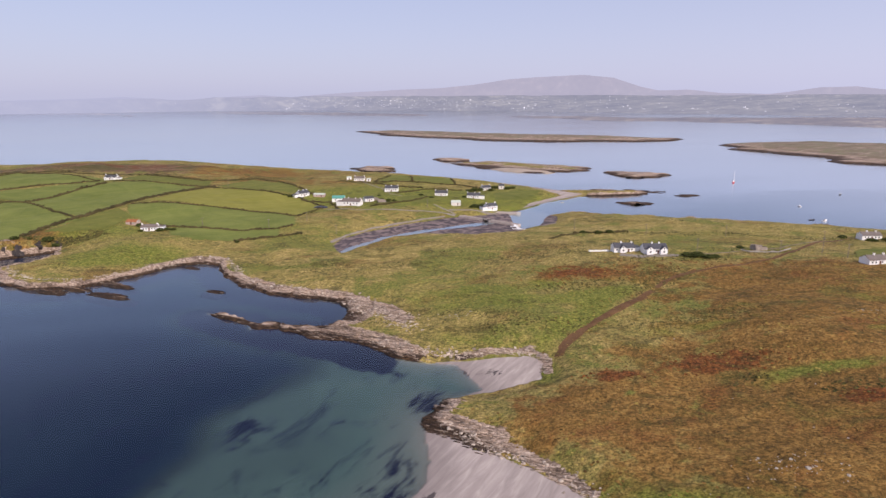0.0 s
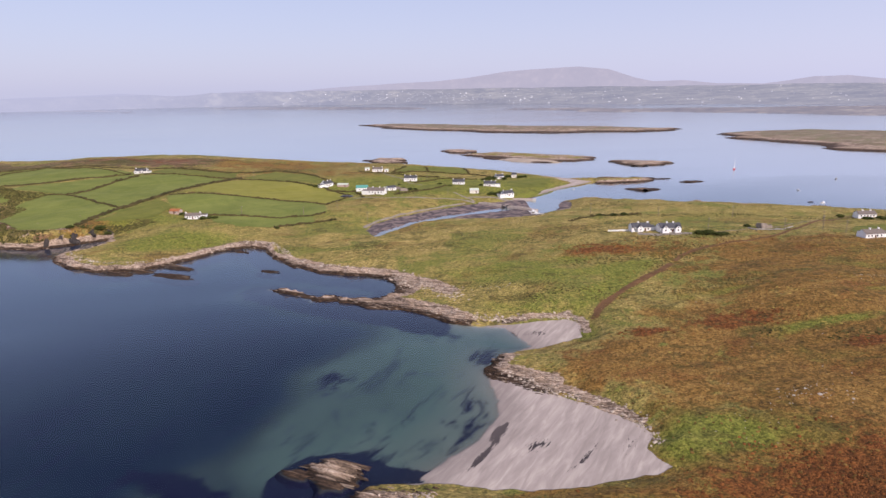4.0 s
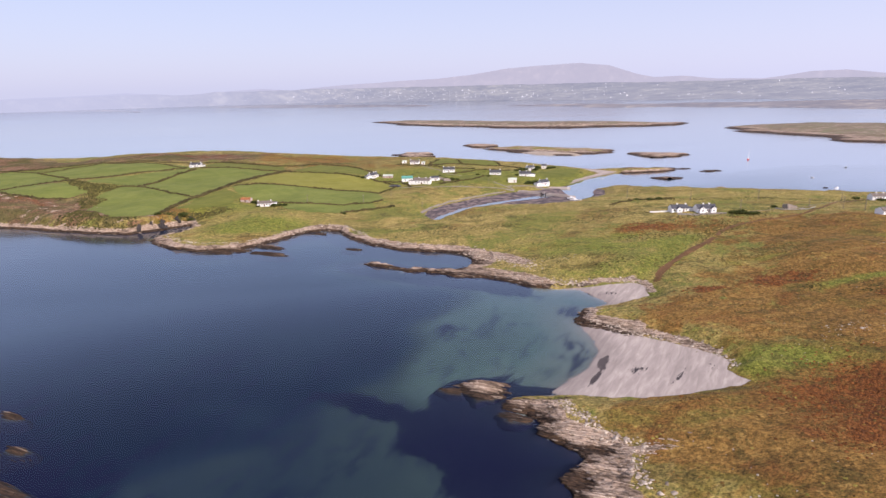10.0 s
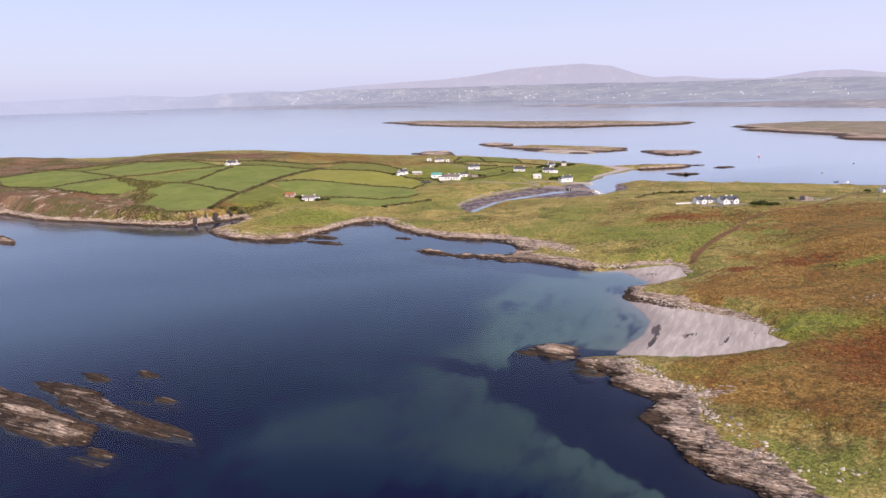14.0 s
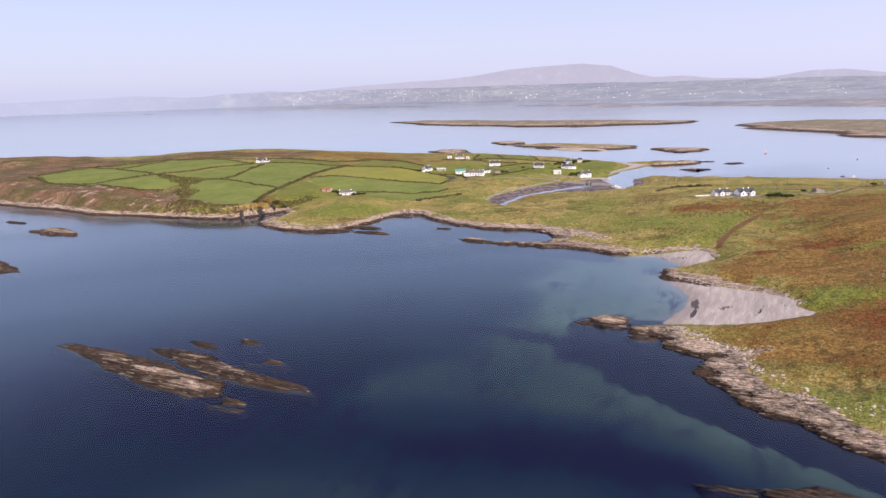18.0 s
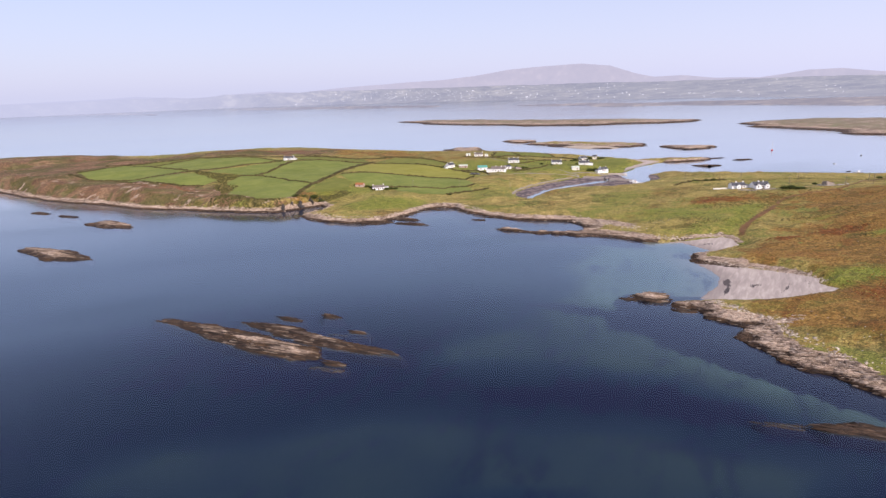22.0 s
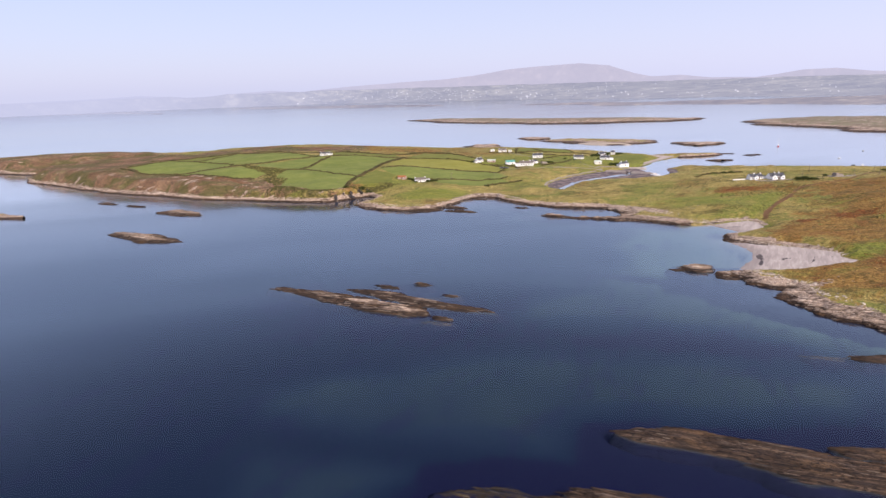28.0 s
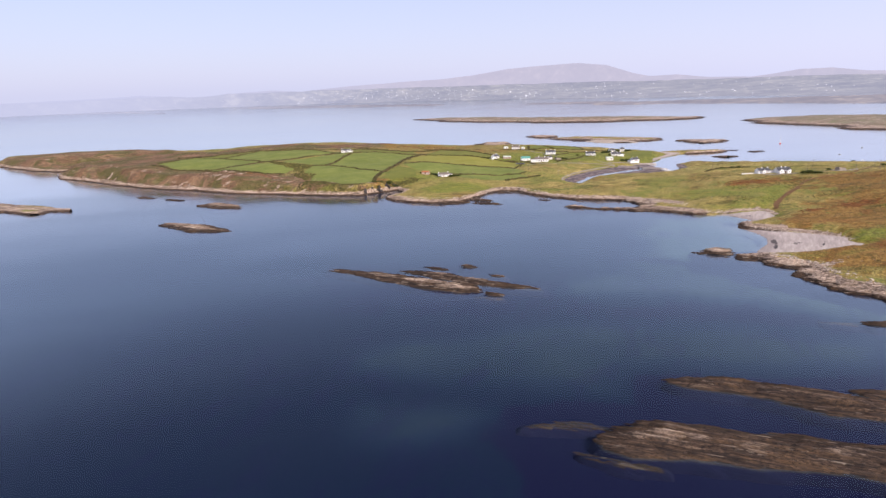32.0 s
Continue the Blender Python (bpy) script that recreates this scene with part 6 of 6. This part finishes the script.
spots += [(r.uniform(-5, 45), r.uniform(20, 66), r.uniform(0.2, 0.6)) for _ in range(30)] + [(166 + r.normal(0, 7), 223 + r.normal(0, 1.5), r.uniform(0.15, 0.45)) for _ in range(30)] + [(58 + r.normal(0, 9), 118 + r.normal(0, 4), r.uniform(0.2, 0.45)) for _ in range(10)]
for x, y, s in spots:
    s *= 0.72
    m = pose(x, y, level(x, y), 0, 0, r.uniform(0, 360)) @ Matrix.Diagonal((s, s * r.uniform(0.6, 1), s * r.uniform(0.6, 1.1), 1))
    if rock_one is None:
        rock_one = part("boulder", bm0, BOULDER)
        tagged(rock_one, "pale lichened boulder in brown heath", "boulder", "boulders on the moor")
        rock_one.matrix_world = m
    else:
        ob = rock_one.copy()
        scene.collection.objects.link(ob)
        ob.matrix_world = m

# heather, bracken and tussocks
HEATHER = patchy("heather", (0.050, 0.030, 0.010), (0.24, 0.140, 0.038), 0.2, 1.0, True)
BRACKEN = patchy("bracken", (0.060, 0.024, 0.009), (0.25, 0.095, 0.028), 0.2, 1.0, True)
TUSSOCK = patchy("tussock", (0.080, 0.078, 0.014), (0.38, 0.29, 0.07), 0.2, 1.0, True)
SCRUB = patchy("gorse_scrub", (0.030, 0.031, 0.010), (0.115, 0.098, 0.030), 0.25, 1.0, True)


def dry(x, y):
    return (kind_at("rock", x, y) < 0.25) & (kind_at("sand", x, y) < 0.1) & (kind_at("mud", x, y) < 0.1) & (levels(x, y) > 2.0)


def spread(name, n, area, seed, want, size, high, material, label):
    x, y, r = cast(n, *area, seed, lambda x, y: np.clip(want(x, y), 0, 1) * dry(x, y))
    k = len(x)
    s = r.uniform(*size, k)
    return strewn(name, MOUND_V, MOUND_F, poses(x, y, levels(x, y) - 0.02, r.uniform(0, 6.28, k), s, s * r.uniform(0.6, 1, k), s * r.uniform(*high, k)), material, label, "plants")


NEAR = (-45, 300, -30, 420)
spread("heather", 60000, NEAR, 31, lambda x, y: kind_at("moor", x, y) * (0.45 + 0.9 * rough_map(x, y, 14, 3, 81)), (0.2, 0.7), (0.2, 0.5), HEATHER, "low brown heather clumps over the moor")
spread("bracken", 45000, NEAR, 32, lambda x, y: 1.6 * kind_at("rust", x, y) + 0.5 * rough_map(x, y, 10, 3, 82) - 0.3, (0.2, 0.7), (0.4, 0.9), BRACKEN, "rusty dead bracken patches on the slope")
spread("bracken", 60000, (20, 150, 40, 125), 36, lambda x, y: 1.3 * kind_at("rust", x, y) + 0.5 * rough_map(x, y, 10, 3, 82) - 0.45, (0.12, 0.32), (0.4, 0.8), BRACKEN, "dense rusty bracken above the south shore")
spread("tussocks", 60000, (-260, 300, -30, 440), 33, lambda x, y: 0.3 + 0.8 * rough_map(x, y, 18, 3, 83) - 0.5 * kind_at("moor", x, y), (0.2, 0.7), (0.2, 0.5), TUSSOCK, "straw-coloured grass tussocks")
spread("gorse_scrub", 90000, (-260, 320, 225, 560), 34, lambda x, y: 5 * rough_map(x * 0.7, y * 1.9, 40, 4, 84) - 1.3, (0.25, 0.65), (0.25, 0.55), SCRUB, "dark low gorse and bramble scrub in drifts")
spread("gorse_scrub", 70000, (-620, -120, 380, 700), 35, lambda x, y: 5 * rough_map(x * 0.7, y * 1.6, 36, 4, 85) - 1.3 - 6 * (sum((signed(x, y, f[0]) > -1).astype(int) for f in FIELDS) > 0), (0.3, 0.75), (0.25, 0.55), SCRUB, "dark low scrub round the fields")

NEAR_THICKETS = [[(92, 318), (150, 311), (160, 320), (142, 331), (96, 326)], [(42, 279), (96, 274), (99, 284), (46, 290)], [(84, 254), (122, 284), (132, 300), (110, 298), (86, 268)], [(95, 396), (180, 392), (260, 372), (270, 380), (185, 405), (100, 404)], [(20, 228), (50, 238), (44, 246), (14, 238)], [(92, 180), (112, 184), (104, 174), (90, 174)], [(116, 170), (140, 175), (150, 165), (124, 163)]]
spread("gorse_scrub", 30000, (10, 280, 160, 410), 39, lambda x, y: 0.75 * (sum((signed(x + 6 * rough_map(x, y, 11, 3, 92), y + 5 * rough_map(x, y, 11, 3, 93), f) > 0).astype(int) for f in NEAR_THICKETS) > 0), (0.25, 0.8), (0.3, 0.7), SCRUB, "dark gorse and bracken thickets on the moor")
THICKETS = [[(-436, 524), (-391, 491), (-358, 489), (-363, 449), (-383, 463), (-405, 482)], [(-346, 437), (-368, 450), (-372, 435), (-353, 408)], [(-285, 384), (-240, 410), (-226, 400), (-250, 382)], [(-350, 405), (-312, 374), (-286, 372), (-292, 360), (-325, 366), (-360, 378)]]
spread("gorse_scrub", 26000, (-440, -220, 355, 530), 38, lambda x, y: 1.2 * (sum((signed(x + 4 * rough_map(x, y, 9, 2, 90), y + 4 * rough_map(x, y, 9, 2, 91), f) > 0).astype(int) for f in THICKETS) > 0), (0.5, 1.2), (0.4, 0.9), SCRUB, "dark thickets of bramble and gorse between the fields")

# ragged bushes along the hedge banks
hx, hy = [], []
r = np.random.default_rng(37)
for row in HEDGES:
    for (ax, ay), (bx, by) in zip(row, row[1:]):
        n = int(math.hypot(bx - ax, by - ay) * 1.1)
        t = r.uniform(0, 1, n)
        hx.append(ax + (bx - ax) * t + r.normal(0, 1.1, n)), hy.append(ay + (by - ay) * t + r.normal(0, 1.1, n))
x, y = np.concatenate(hx), np.concatenate(hy)
keep = rough_map(x, y, 22, 2, 89) > -0.25
x, y = x[keep], y[keep]
n = len(x)
s_ = r.uniform(0.4, 1.3, n)
strewn("hedge_bushes", MOUND_V, MOUND_F, poses(x, y, levels(x, y), r.uniform(0, 6.28, n), s_, s_ * r.uniform(0.6, 1, n), s_ * r.uniform(0.5, 1.1, n)), SCRUB, "dark brambles and bushes along the hedge banks", "bushes")

# houses of the far shore, with haze painted into walls and roofs
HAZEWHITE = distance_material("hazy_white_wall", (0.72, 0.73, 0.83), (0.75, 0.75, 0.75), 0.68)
far_one, r = None, np.random.default_rng(40)
count = 0
while count < 300:
    b, q = radians(r.normal(-4, 4) if r.random() < 0.25 else r.normal(6, 17)), r.beta(1.2, 1.7)
    if abs(b) > radians(42):
        continue
    near = float(shore_at(math.degrees(b))) + 30
    R = near + q * (4500 - near)
    j, i = int(np.argmin(abs(ranges - R))), int(np.argmin(abs(bearings - b)))
    x, y, z = MX[j, i], MY[j, i], MZ[j, i]
    if z < 3:
        continue
    count += 1
    s = r.uniform(0.45, 1.05)
    m = pose(x, y, z + 1.0, 0, 0, r.uniform(-50, 50)) @ Matrix.Diagonal((s, s, s, 1))
    if far_one is None:
        far_one = thing("far_house", m, "tiny white house on the far shore, haze painted in", "house", "houses on the far shore")
        bm = bmesh.new()
        gabled(bm, 13, 7, 4.5, 8)
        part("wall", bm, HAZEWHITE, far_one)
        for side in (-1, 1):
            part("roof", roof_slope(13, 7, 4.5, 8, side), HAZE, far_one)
    else:
        copy_thing(far_one, m)
